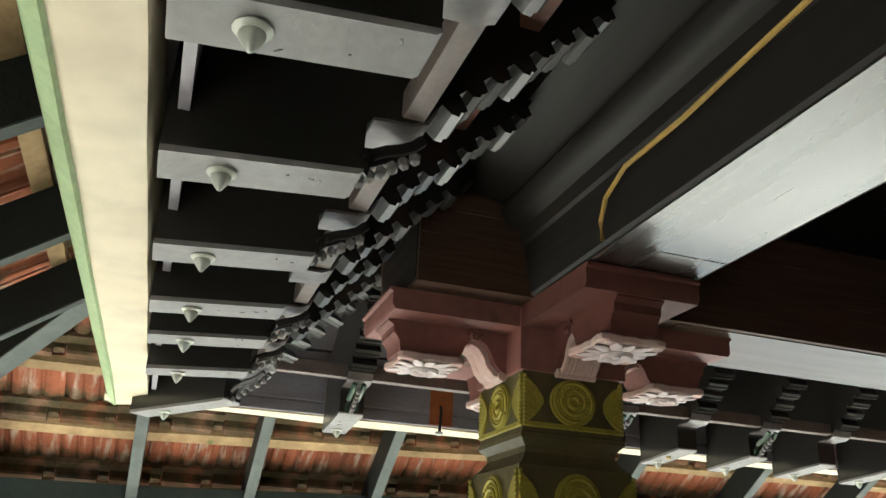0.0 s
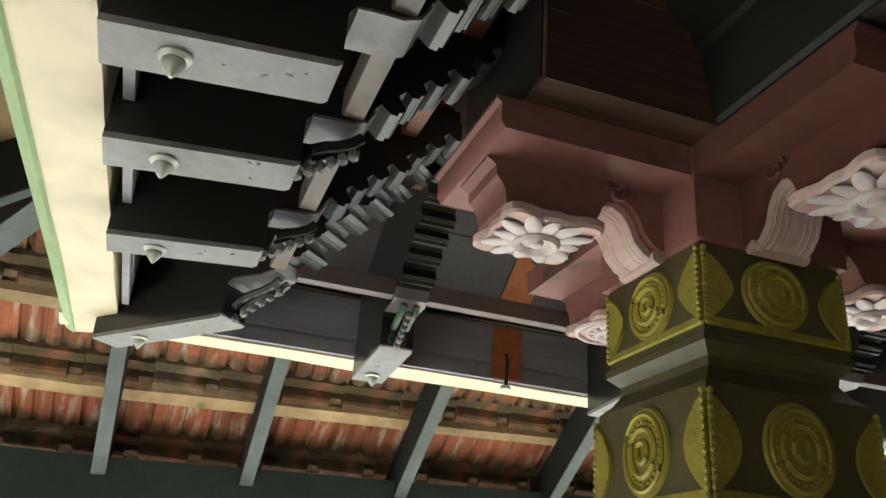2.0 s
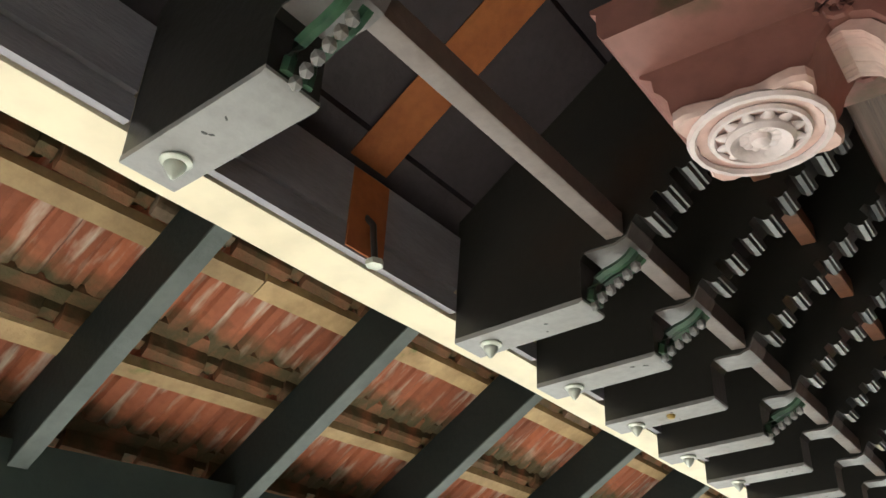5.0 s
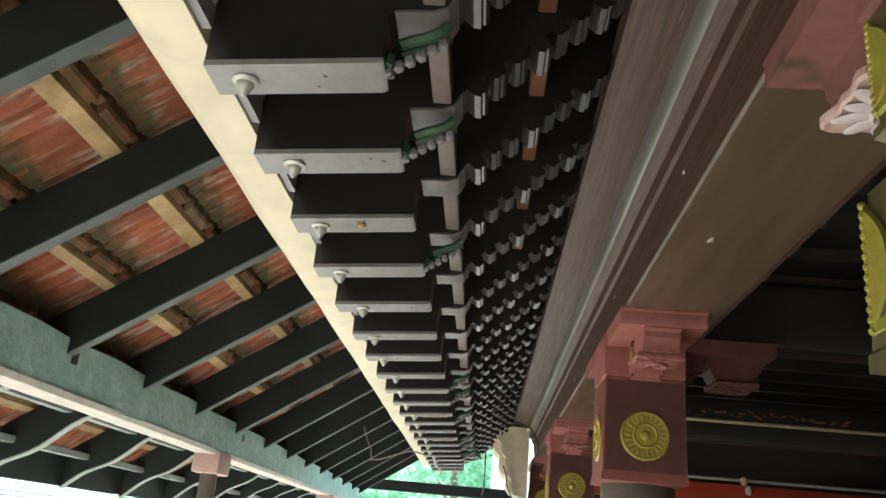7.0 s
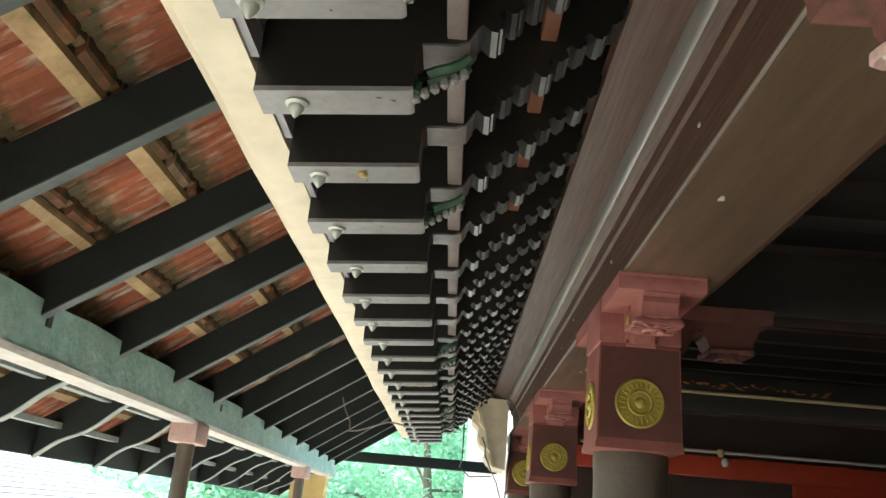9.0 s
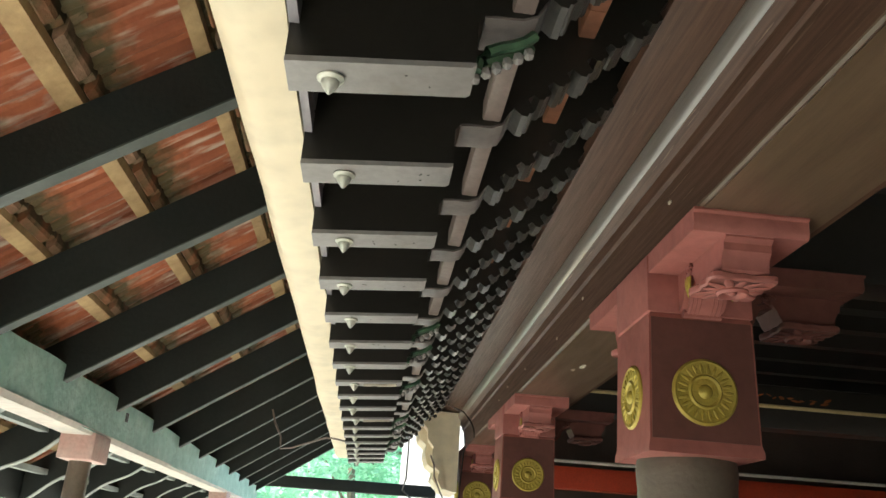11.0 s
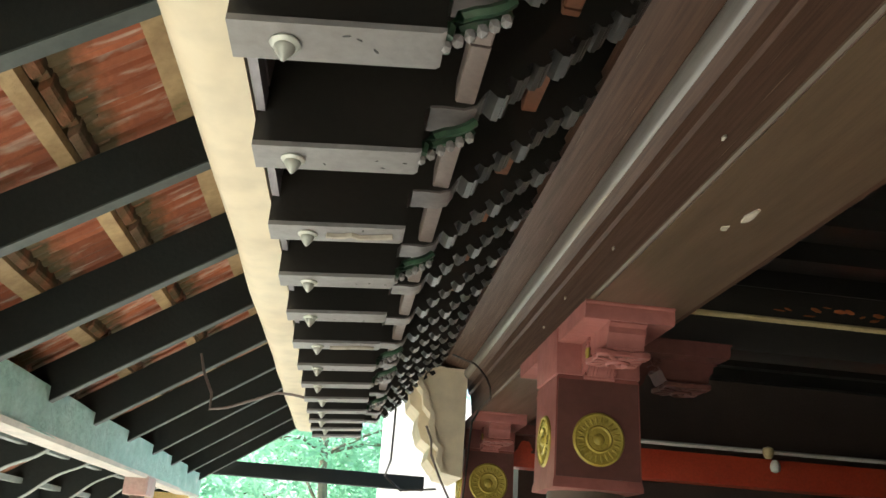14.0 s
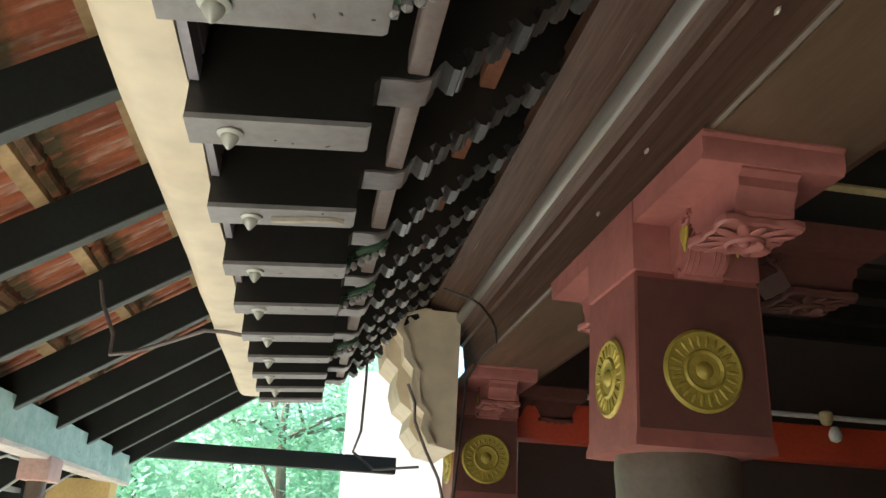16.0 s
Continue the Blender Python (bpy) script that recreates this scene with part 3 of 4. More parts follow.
def arm(parent, cx, cy, direction, pale, paint):
    """One corbel arm of a capital: scrolled underside, lotus plate below its end."""
    dx, dy = direction
    half = 0.062

    def place(u, v, w):
        return (cx + dx * u - dy * w, cy + dy * u + dx * w, v)

    # Arms pointing into the hall get a darker copy: the hall's shade as paint.
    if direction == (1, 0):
        paint = SHADEPINK
    prof = [(0.10, 2.19), (0.150, 2.191), (0.172, 2.200), (0.190, 2.220), (0.200, 2.246), (0.214, 2.266), (0.236, 2.276), (0.258, 2.270), (0.272, 2.252), (0.280, 2.232), (0.292, 2.216), (0.306, 2.212), (0.440, 2.212), (0.449, 2.222),
            (0.452, 2.245), (0.460, 2.258), (0.468, 2.266), (0.470, 2.285), (0.485, 2.295), (0.485, BEAM_Z - 0.002), (0.10, BEAM_Z - 0.002)]
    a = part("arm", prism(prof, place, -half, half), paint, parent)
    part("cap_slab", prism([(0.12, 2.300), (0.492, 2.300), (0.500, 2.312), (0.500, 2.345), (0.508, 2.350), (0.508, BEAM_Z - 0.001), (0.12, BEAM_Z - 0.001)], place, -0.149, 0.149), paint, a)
    # square lotus plate with petals
    bm = bmesh.new()
    c = 0.365
    small = pale and direction == (-1, 0)
    # ogee outline: lobed sides drawn out to four points
    rim = []
    for k in range(48):
        t = 2 * math.pi * k / 48
        q = abs(math.sin(2 * t))
        rim.append(((0.080 + 0.034 * q ** 3 + 0.004 * math.cos(8 * t)) * (0.92 if small else 1.0), t))
    rings = [[bm.verts.new(place(c + f * r * math.cos(t), z, f * r * math.sin(t))) for r, t in rim]
             for f, z in ((0.94, 2.216), (1.0, 2.212), (1.0, 2.200), (0.95, 2.195), (0.86, 2.198))]
    for p, q in zip(rings, rings[1:]):
        for k in range(48):
            bm.faces.new((p[k], p[(k + 1) % 48], q[(k + 1) % 48], q[k]))
    bm.faces.new(rings[0])
    bm.faces.new(rings[-1][::-1])
    part("lotus_plate", bm, PALEPINK if pale else paint, a, "lobed plate drawn out to four points")
    bm = bmesh.new()
    if small:
        tube([place(c + 0.080 * math.cos(k * 0.2618), 2.195, 0.080 * math.sin(k * 0.2618)) for k in range(24)], 0.006, 6, bm, closed=True)
        tube([place(c + 0.056 * math.cos(k * 0.2618), 2.195, 0.056 * math.sin(k * 0.2618)) for k in range(24)], 0.005, 6, bm, closed=True)
    for k in range(12):
        t = 2 * math.pi * k / 12
        far = 0.052 if small else 0.078 + 0.020 * abs(math.sin(2 * t)) ** 2
        p = Vector(place(c + far * 0.62 * math.cos(t), 2.193, far * 0.62 * math.sin(t)))
        ang = math.atan2(dy * math.cos(t) + dx * math.sin(t), dx * math.cos(t) - dy * math.sin(t))
        bmesh.ops.create_icosphere(bm, subdivisions=2, radius=1.0, matrix=Matrix.Translation(p) @ Matrix.Rotation(ang, 4, "Z") @ Matrix.Diagonal((far * 0.42, 0.009 if small else 0.0150 if pale else 0.0125, 0.0045 if pale else 0.003, 1)))
    lathe([(0.040, 2.196), (0.041, 2.186), (0.036, 2.180), (0.030, 2.183), (0.024, 2.190), (0.013, 2.191), (0.011, 2.184), (0.007, 2.181), (0.001, 2.180)], place(c, 0, 0), "z", 24, bm)
    part("lotus", bm, STONEPALE if pale else paint, a, "carved lotus flower")
    if not pale and direction == (0, -1):
        bm = bmesh.new()
        for w in (-half, half):
            for q, l in ((0.0, 0.036), (0.35, 0.028), (-0.35, 0.026)):
                m = Matrix.Translation(place(0.225 + 0.02 * q, 2.235 + 0.012, w)) @ Matrix.Rotation(q, 4, "X") @ Matrix.Diagonal((0.005, 0.009, l, 1))
                bmesh.ops.create_icosphere(bm, subdivisions=2, radius=1.0, matrix=m)
        part("flame", bm, GOLD, a, "yellow painted flame leaf")
    # rolled leaf under the neck
    bm = bmesh.new()
    curve = [(0.152, 2.190), (0.174, 2.198), (0.192, 2.218), (0.202, 2.245), (0.216, 2.265), (0.237, 2.275), (0.254, 2.271)]
    roll = [(u + 0.012, v - 0.010) for u, v in curve[::-1]]
    prism(curve + roll, place, -0.048, 0.048, bm)
    tube([place(0.160, 2.186, w) for w in (-0.055, -0.02, 0.02, 0.055)], 0.013, 8, bm)
    for w in (-0.042, -0.030, -0.018, 0.018, 0.030, 0.042):
        tube([place(u + 0.011, v - 0.009, w) for u, v in curve], 0.0030, 5, bm)
    part("leaf", bm, PALEPINK if pale else paint, a, "rolled leaf in relief")
    # side volute
    bm = bmesh.new()
    for w in (-half - 0.004, half + 0.004):
        pts = [place(0.245 + 0.022 * (1 - k / 20) * math.cos(k * 0.62), 2.285 + 0.022 * (1 - k / 20) * math.sin(k * 0.62), w) for k in range(18)]
        tube(pts, 0.005, 5, bm)
    part("volute", bm, paint, a)


def capital(parent, cx, cy, arms, pale):
    for d in arms:
        arm(parent, cx, cy, d, pale, CORNERPINK if pale else PINK)
    part("abacus", box(cx - 0.153, cx + 0.153, cy - 0.153, cy + 0.153, 2.188, BEAM_Z - 0.003, 0.004), CORNERPINK if pale else PINK, parent)


def column(cy, r=0.092, dz=0.0):
    c = thing("column", "pink painted column block with gilt rosettes on a dark round shaft", "column", "veranda columns")
    h = 0.15
    bm = bmesh.new()
    rings = []
    for hh, z in ((h - 0.008, 2.192), (h, 2.175), (h + 0.004, 1.835), (h + 0.009, 1.815), (h + 0.009, 1.80), (0.13, 1.795)):
        rings.append([bm.verts.new((sx * hh, cy + sy * hh, z)) for sx, sy in ((-1, -1), (1, -1), (1, 1), (-1, 1))])
    for a, b in zip(rings, rings[1:]):
        for k in range(4):
            bm.faces.new((a[k], a[(k + 1) % 4], b[(k + 1) % 4], b[k]))
    bm.faces.new(rings[0])
    bm.faces.new(rings[-1][::-1])
    part("block", bm, PINK, c)
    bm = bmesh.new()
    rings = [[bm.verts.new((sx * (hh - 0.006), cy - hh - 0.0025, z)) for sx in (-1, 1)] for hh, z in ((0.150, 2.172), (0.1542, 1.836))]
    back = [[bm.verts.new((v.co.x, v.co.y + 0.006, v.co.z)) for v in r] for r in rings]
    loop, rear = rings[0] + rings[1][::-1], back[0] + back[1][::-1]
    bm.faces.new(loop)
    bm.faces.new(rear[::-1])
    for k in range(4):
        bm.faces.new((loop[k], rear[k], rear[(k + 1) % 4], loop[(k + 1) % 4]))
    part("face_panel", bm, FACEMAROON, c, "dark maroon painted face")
    part("shaft", lathe([(0.136, 0.301), (0.136, 1.72), (0.139, 1.75), (0.140, 1.77), (0.137, 1.797)], (0, cy, 0), "z", 40), SHAFT, c, "dark polished round shaft")
    for x, y, ax, sg in ((0, cy - h - 0.0052, "y", -1), (-h - 0.002, cy, "x", -1)):
        medallion(c, x, y, 1.968 + dz, ax, sg, r)
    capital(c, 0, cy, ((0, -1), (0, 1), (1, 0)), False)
    return c


for cy, r, dz in ((2.54, 0.092, 0.0), (5.11, 0.092, 0.0), (7.33, 0.116, 0.022)):
    column(cy, r, dz)


def gilt_panel(parent, face, zlo, zhi, reach, half):
    """Gilt arches in relief on one face of the corner column."""
    bm = bmesh.new()
    bm2 = bmesh.new()
    zc, hh = (zlo + zhi) / 2, (zhi - zlo) / 2
    ax, sign = face

    def at(u, z, out):
        o = reach + out
        return (sign * o, u, z) if ax == "x" else (u, sign * o, z)

    def plate(outline, lo, hi):
        a = [bm.verts.new(at(u, z, lo)) for u, z in outline]
        b = [bm.verts.new(at(u * 0.96 if abs(u) < 0.09 else u, zc + (z - zc) * 0.96, hi)) for u, z in outline]
        bm.faces.new(b)
        for i in range(len(a)):
            bm.faces.new((a[i], a[(i + 1) % len(a)], b[(i + 1) % len(a)], b[i]))

    def loop(r, tall, w, out):
        tube([at(r * math.cos(q), zc + hh * 0.06 + tall * math.sin(q), out) for q in [math.pi * 2 * k / 32 for k in range(32)]], w, 6, bm, closed=True)

    plate([(0.066 * math.cos(q), zc + hh * 0.06 + hh * 0.90 * math.sin(q)) for q in [math.pi * 2 * k / 32 for k in range(32)]], 0.0, 0.006)
    loop(0.054, hh * 0.74, 0.0045, 0.007)
    loop(0.034, hh * 0.46, 0.006, 0.007)
    loop(0.014, hh * 0.20, 0.006, 0.008)
    plate([(-half + 0.004, zlo), (half - 0.004, zlo), (half - 0.004, zlo + hh * 0.16), (-half + 0.004, zlo + hh * 0.16)], 0.0, 0.005)
    for side in (-1, 1):
        leaf = [(side * (half - 0.001 - 0.052 * math.sin(math.pi * k / 14) ** 0.8), zlo + (zhi - zlo) * (0.04 + 0.92 * k / 14)) for k in range(15)]
        plate(leaf, 0.0, 0.006)
        for k in range(13):
            p = at(side * (half - 0.004), zlo + (zhi - zlo) * (k + 0.5) / 13, 0.004)
            bmesh.ops.create_icosphere(bm, subdivisions=1, radius=0.006, matrix=Matrix.Translation(p))
    for k in range(24):
        q = 2 * math.pi * k / 24
        bmesh.ops.create_icosphere(bm, subdivisions=1, radius=0.0042, matrix=Matrix.Translation(at(0.044 * math.cos(q), zc + hh * 0.06 + hh * 0.60 * math.sin(q), 0.006)))
    part("gilt_relief", bm, OLIVE, parent, "beaded gilt arches in relief")


def corner_column():
    c = thing("corner_column", "square corner column with beaded gilt arches on a dark ground", "column")
    bm = bmesh.new()
    rings = []
    for hh, z in ((0.146, 2.195), (0.152, 2.185), (0.152, 2.035), (0.158, 2.030), (0.158, 2.018), (0.138, 2.000), (0.136, 1.985), (0.150, 1.965), (0.168, 1.950), (0.176, 1.76), (0.180, 1.755), (0.180, 1.735), (0.13, 1.730), (0.125, 0.301)):
        rings.append([bm.verts.new((sx * hh * 0.93, sy * hh * 0.93, z)) for sx, sy in ((-1, -1), (1, -1), (1, 1), (-1, 1))])
    for a, b in zip(rings, rings[1:]):
        for k in range(4):
            bm.faces.new((a[k], a[(k + 1) % 4], b[(k + 1) % 4], b[k]))
    bm.faces.new(rings[0])
    bm.faces.new(rings[-1][::-1])
    part("block", bm, OLIVEDARK, c)
    for face in (("x", 1), ("x", -1), ("y", -1), ("y", 1)):
        for zlo, zhi, h in ((2.045, 2.18, 0.152), (1.775, 1.94, 0.1722)):
            gilt_panel(c, face, zlo, zhi, h * 0.93, h * 0.93)
    capital(c, 0, 0, ((0, -1), (0, 1), (1, 0), (-1, 0)), True)


OLIVEDARK = mat("dark_gilt_ground", (0.115, 0.098, 0.036), 0.45, second=(0.075, 0.062, 0.026), scale=12, fine=50)
corner_column()

# ---- walk roof: plate, rafters, battens, tiles ----
PLATE = [(EAVE_X, 1.925), (EAVE_X + 0.14, 1.925), (EAVE_X + 0.14, 2.12), (EAVE_X, 2.125)]
tw = thing("wall_plate", "rough teal painted timber plate carrying the walk roof", "beam")
part("plate", prism(PLATE, west_roof, 1.55, 10.18, steps=110, wobble=0.012), TEAL, tw)
# Thin pale strip: sunlight on the edge, drawn as colour.
part("lower_edge", prism([(EAVE_X - 0.004, 1.933), (EAVE_X + 0.135, 1.933), (EAVE_X + 0.135, 1.909), (EAVE_X + 0.006, 1.909)], west_roof, 1.55, 10.18, steps=40, wobble=0.003), SUNEDGE, tw, "lower edge with its sunlight painted in")
for y in (2.23, 4.58):
    part("mortise", box(-EAVE_X - 0.01, -EAVE_X + 0.007, y - 0.018, y + 0.018, 2.035, 2.08), CABLE, tw, "dark empty mortise")
# The plate goes on to the corner; its colour drops to stand for shade.
td = thing("wall_plate", "corner length of the teal plate, its shade painted dark green", "beam")
part("plate", prism(PLATE, west_roof, -2.28, 1.545, steps=30, wobble=0.005), SHADETEAL, td)
ts = thing("wall_plate", "timber plate along the walk, its shade painted dark green", "beam")
part("plate", prism(PLATE, south_roof, -2.14, 6, steps=30, wobble=0.006), SHADETEAL, ts)


def post(x, y):
    p = thing("post", "thin brown post with a pale pink cap under the plate", "post", "walk posts")
    part("shaft", lathe([(0.05, 0), (0.05, 1.80)], (x, y, 0), "z", 16), SHAFT, p)
    part("cap", box(x - 0.075, x + 0.085, y - 0.12, y + 0.12, 1.80, 1.924, 0.012), PALEPINK, p, "pale pink block cap")


for y in (-2.22, 0.7, 4.25, 8.1):
    post(-EAVE_X - 0.07, y)
for x in (1.0, 4.0):
    post(x, -EAVE_X - 0.07)

WALK_IN, WALK_OUT = 1.0, 2.90
CG = "walk roof rafters"


def walk_rafter(place, s, dmin=WALK_IN, half=0.026):
    """Deep thin rafter; the tail outside the plate is cut in waves."""
    deep = 0.182
    tail = [2.32 + 0.04 * k for k in range(13)]
    low = [(d, roof_z(d) - deep - 0.013 * math.sin((d - 2.32) * 19 + s)) for d in tail][::-1]
    end = low[0][0]
    prof = [(end, roof_z(end))] + low + [(2.25, roof_z(2.25) - deep), (dmin, roof_z(dmin) - deep), (dmin, roof_z(dmin))]
    r = thing("rafter", "black tarred rafter with a pale underside and worn wavy tail", "rafter", CG)
    part("body", prism(prof, place, s - half, s + half), TARRED, r)
    lo = [(d, z - 0.001) for d, z in low] + [(d, z - 0.007) for d, z in low[::-1]]
    part("tail_edge", prism(lo, place, s - half + 0.001, s + half - 0.001), PALELATH, r, "pale wavy lower edge of the tail")
    line = [(2.30, roof_z(2.30) - deep), (dmin, roof_z(dmin) - deep)]
    lo = [(d, z - 0.001) for d, z in line] + [(d, z - 0.006) for d, z in line[::-1]]
    part("underside", prism(lo, place, s - half + 0.001, s + half - 0.001), BLUEGREY, r, "pale blue grey underside")
    return r


WALK_S = (-1.07, -0.54, 0.075, 0.745, 1.42, 2.19, 2.92, 3.66, 4.42, 5.17, 5.90, 6.60, 7.3, 8.0, 8.7, 9.4, 10.05)


def eave_end(place, a, b):
    """Dark board closing the tile ends of one bay."""
    z = roof_z(2.805)
    o = prism([(2.802, z - 0.175), (2.818, z - 0.178), (2.818, z + 0.004), (2.802, z + 0.010)], place, a + 0.045, b + 0.012, steps=4, wobble=0.003)
    tagged(obj("eave_end_board", o, TARRED), "dark short board closing the tile ends", "board", "boards at the tile ends")


for p, q in zip(WALK_S, WALK_S[1:]):
    eave_end(west_roof, p, q)
for s in WALK_S:
    walk_rafter(west_roof, s, max(WALK_IN, -s))
for s in (-1.7,):
    walk_rafter(west_roof, s, 1.75)
    walk_rafter(south_roof, s, 1.75)
for s in (-1.1, -0.45, 0.25, 0.95, 1.65, 2.35, 3.05, 3.75, 4.45):
    walk_rafter(south_roof, s, max(WALK_IN, -s))
prof = [(WALK_OUT, roof_z(WALK_OUT)), (WALK_OUT, roof_z(WALK_OUT) - 0.13), (WALK_IN, roof_z(WALK_IN) - 0.13), (WALK_IN, roof_z(WALK_IN))]
hr = thing("hip_rafter", "black tarred hip rafter under the tiles", "rafter")
part("body", prism(prof, hip_roof, -0.05, 0.05), TARRED, hr)
part("underside", prism([(WALK_OUT - 0.01, roof_z(WALK_OUT - 0.01) - 0.131), (WALK_IN, roof_z(WALK_IN) - 0.131), (WALK_IN, roof_z(WALK_IN) - 0.136), (WALK_OUT - 0.01, roof_z(WALK_OUT - 0.01) - 0.136)], hip_roof, -0.048, 0.048), BLUEGREY, hr, "blue grey underside")

GAUGE = 0.30
rows_d = [2.94 - GAUGE * k for k in range(7)]


def lath(place, d, a, b):
    z = roof_z(d) - 0.105
    o = prism([(d - 0.024, z), (d + 0.024, z), (d + 0.024, z + 0.030), (d - 0.024, z + 0.030)], place, a, b, steps=20, wobble=0.003)
    tagged(obj("eave_lath", o, PALELATH), "pale grey lath through the rafter tails under the tiles", "lath", "laths of the overhang")


for d in (2.47, 2.70):
    lath(west_roof, d, -1.5, 10.1)
    lath(south_roof, d, -1.5, 5.1)


def batten(place, d, a, b, seed):
    """A course of rough laths laid end to end."""
    rnd = random.Random(seed)
    z = roof_z(d)
    k = SLOPE
    t = thing("batten", "rough pale split batten carrying the tiles", "batten", "tile battens")
    cuts = [a]
    while cuts[-1] < b - 3.2:
        cuts.append(cuts[-1] + rnd.uniform(1.9, 2.8))
    cuts.append(b)
    for p, q in zip(cuts, cuts[1:]):
        w, o = rnd.uniform(0.017, 0.025), rnd.uniform(-0.004, 0.004)
        e, f = d + o + w, d + o - w
        prof = [(e, z - k * (e - d) + 0.002), (f, z - k * (f - d) + 0.002), (f, z - k * (f - d) + 0.030), (e, z - k * (e - d) + 0.030)]
        part("lath", prism(prof, place, p, q - 0.004, steps=10, wobble=0.005), BATTEN, t)


for k, d in enumerate(rows_d):
    batten(west_roof, d, -d, 10.15, k)
    batten(south_roof, d, -d, 5.2, k + 20)


def tile_mesh(name, place):
    """One interlocking clay tile seen from below: two troughs, ribs and a lipped lower edge. u down the slope, w across."""
    bm = bmesh.new()
    width, length = 0.236, 0.385
    cross = [(-0.127, 0.012), (-0.110, 0.022), (-0.094, 0.016), (-0.084, 0.001), (-0.062, -0.004), (-0.042, 0.001), (-0.034, 0.012), (-0.026, 0.012), (-0.018, 0.001), (0.004, -0.004), (0.026, 0.001), (0.034, 0.012),
             (0.042, 0.012), (0.050, 0.001), (0.072, -0.004), (0.094, 0.001), (0.108, 0.009), (0.127, 0.005)]
    grid = []
    uv = bm.loops.layers.uv.new("uv")
    where = {}
    for u, lift in ((0.0, 0.036), (0.010, 0.016), (0.022, 0.016), (0.20, 0.010), (length - 0.03, 0.004), (length - 0.008, 0.001), (length, 0.008)):
        ring = [bm.verts.new(place(u, h + lift, w)) for w, h in cross]
        for v, (w, h) in zip(ring, cross):
            where[v] = (w / width + 0.5, u / length)
        grid.append(ring)
    for a, b in zip(grid, grid[1:]):
        for i in range(len(cross) - 1):
            f = bm.faces.new((a[i], a[i + 1], b[i + 1], b[i]))
            for l in f.loops:
                l[uv].uv = where[l.vert]
    me = bpy.data.meshes.new(name)
    bmesh.ops.recalc_face_normals(bm, faces=bm.faces[:])
    r = bmesh.ops.extrude_face_region(bm, geom=bm.faces[:])
    bmesh.ops.translate(bm, verts=[v for v in r["geom"] if isinstance(v, bmesh.types.BMVert)], vec=(0, 0, 0.012))
    # hanging nib and broken lip at the head, behind the batten
    made = set(bm.faces)
    prism([(-0.050, -0.020), (-0.044, -0.030), (-0.022, -0.032), (-0.014, -0.024), (-0.012, 0.030), (-0.050, 0.034)], lambda u, h, w: place(u, h, w), -0.112, 0.070, bm, steps=5, wobble=0.006)
    prism([(-0.046, -0.008), (-0.018, -0.010), (-0.012, 0.030), (-0.046, 0.032)], lambda u, h, w: place(u, h, w), 0.074, 0.117, bm)
    prism([(-0.085, 0.016), (-0.050, 0.010), (-0.050, 0.034), (-0.085, 0.036)], lambda u, h, w: place(u, h, w), -0.118, 0.118, bm, steps=4, wobble=0.004)
    for f in bm.faces:
        if f not in made:
            for l in f.loops:
                l[uv].uv = (0.5, 0.68)
    bmesh.ops.recalc_face_normals(bm, faces=bm.faces[:])
    bm.to_mesh(me)
    bm.free()
    me.materials.append(CLAY)
    return me


cosr, sinr = 1 / math.hypot(1, SLOPE), SLOPE / math.hypot(1, SLOPE)
tile_w = tile_mesh("tile", lambda u, h, w: (-u * cosr, w, -u * sinr + h))
tile_s = tile_mesh("tile", lambda u, h, w: (w, -u * cosr, -u * sinr + h))


def tiled(name, mesh, place, a, b, near):
    """Courses of tiles; those along the walk are pieces of their own, the others one mesh."""
    top = thing(name, "old red clay roof tiles stained with lime and moss", "roof", kind="structure")
    rnd = random.Random(5)
    rest_v, rest_f = [], []
    base = [v.co.copy() for v in mesh.vertices]
    base_uv = [tuple(l.uv) for l in mesh.uv_layers[0].data]
    rest_uv = []
    faces = [tuple(p.vertices) for p in mesh.polygons]
    for k, d in enumerate(rows_d):
        du = d - GAUGE
        s = a
        while s < b:
            s += 0.2365
            if s < -du - 0.22:
                continue
            x, y, z = place(du - 0.02, roof_z(du - 0.02) + 0.034, s)
            p = Vector((x, y, z + rnd.uniform(0, 0.004)))
            turn = Matrix.Rotation(rnd.uniform(-0.012, 0.012), 4, "Z")
            if near[0] < s < near[1] and d < 2.7:
                o = new("tile", mesh)
                o.parent = top
                o.matrix_local = Matrix.Translation(p) @ turn
            else:
                n = len(rest_v)
                m = Matrix.Translation(p) @ turn
                rest_v += [m @ v for v in base]
                rest_f += [tuple(i + n for i in f) for f in faces]
                rest_uv += base_uv
    me = bpy.data.meshes.new("tiles")
    me.from_pydata([tuple(v) for v in rest_v], [], rest_f)
    me.materials.append(CLAY)
    layer = me.uv_layers.new(name="uv")
    layer.data.foreach_set("uv", [c for q in rest_uv for c in q])
    o = new("tile_courses", me)
    o.parent = top
    o["kind"] = "stuff"


# ---- wires and paint chips ----
tagged(obj("cable", tube([(4.5, -0.209, 2.50), (2.4, -0.209, 2.492), (1.42, -0.208, 2.485), (1.22, -0.207, 2.474), (0.97, -0.206, 2.456), (0.76, -0.198, 2.463), (0.66, -0.186, 2.44), (0.625, -0.180, 2.40), (0.618, -0.173, 2.36)], 0.0055, 6), PVC_OCHRE),
       "ochre wire tacked along the dark beam", "cable")
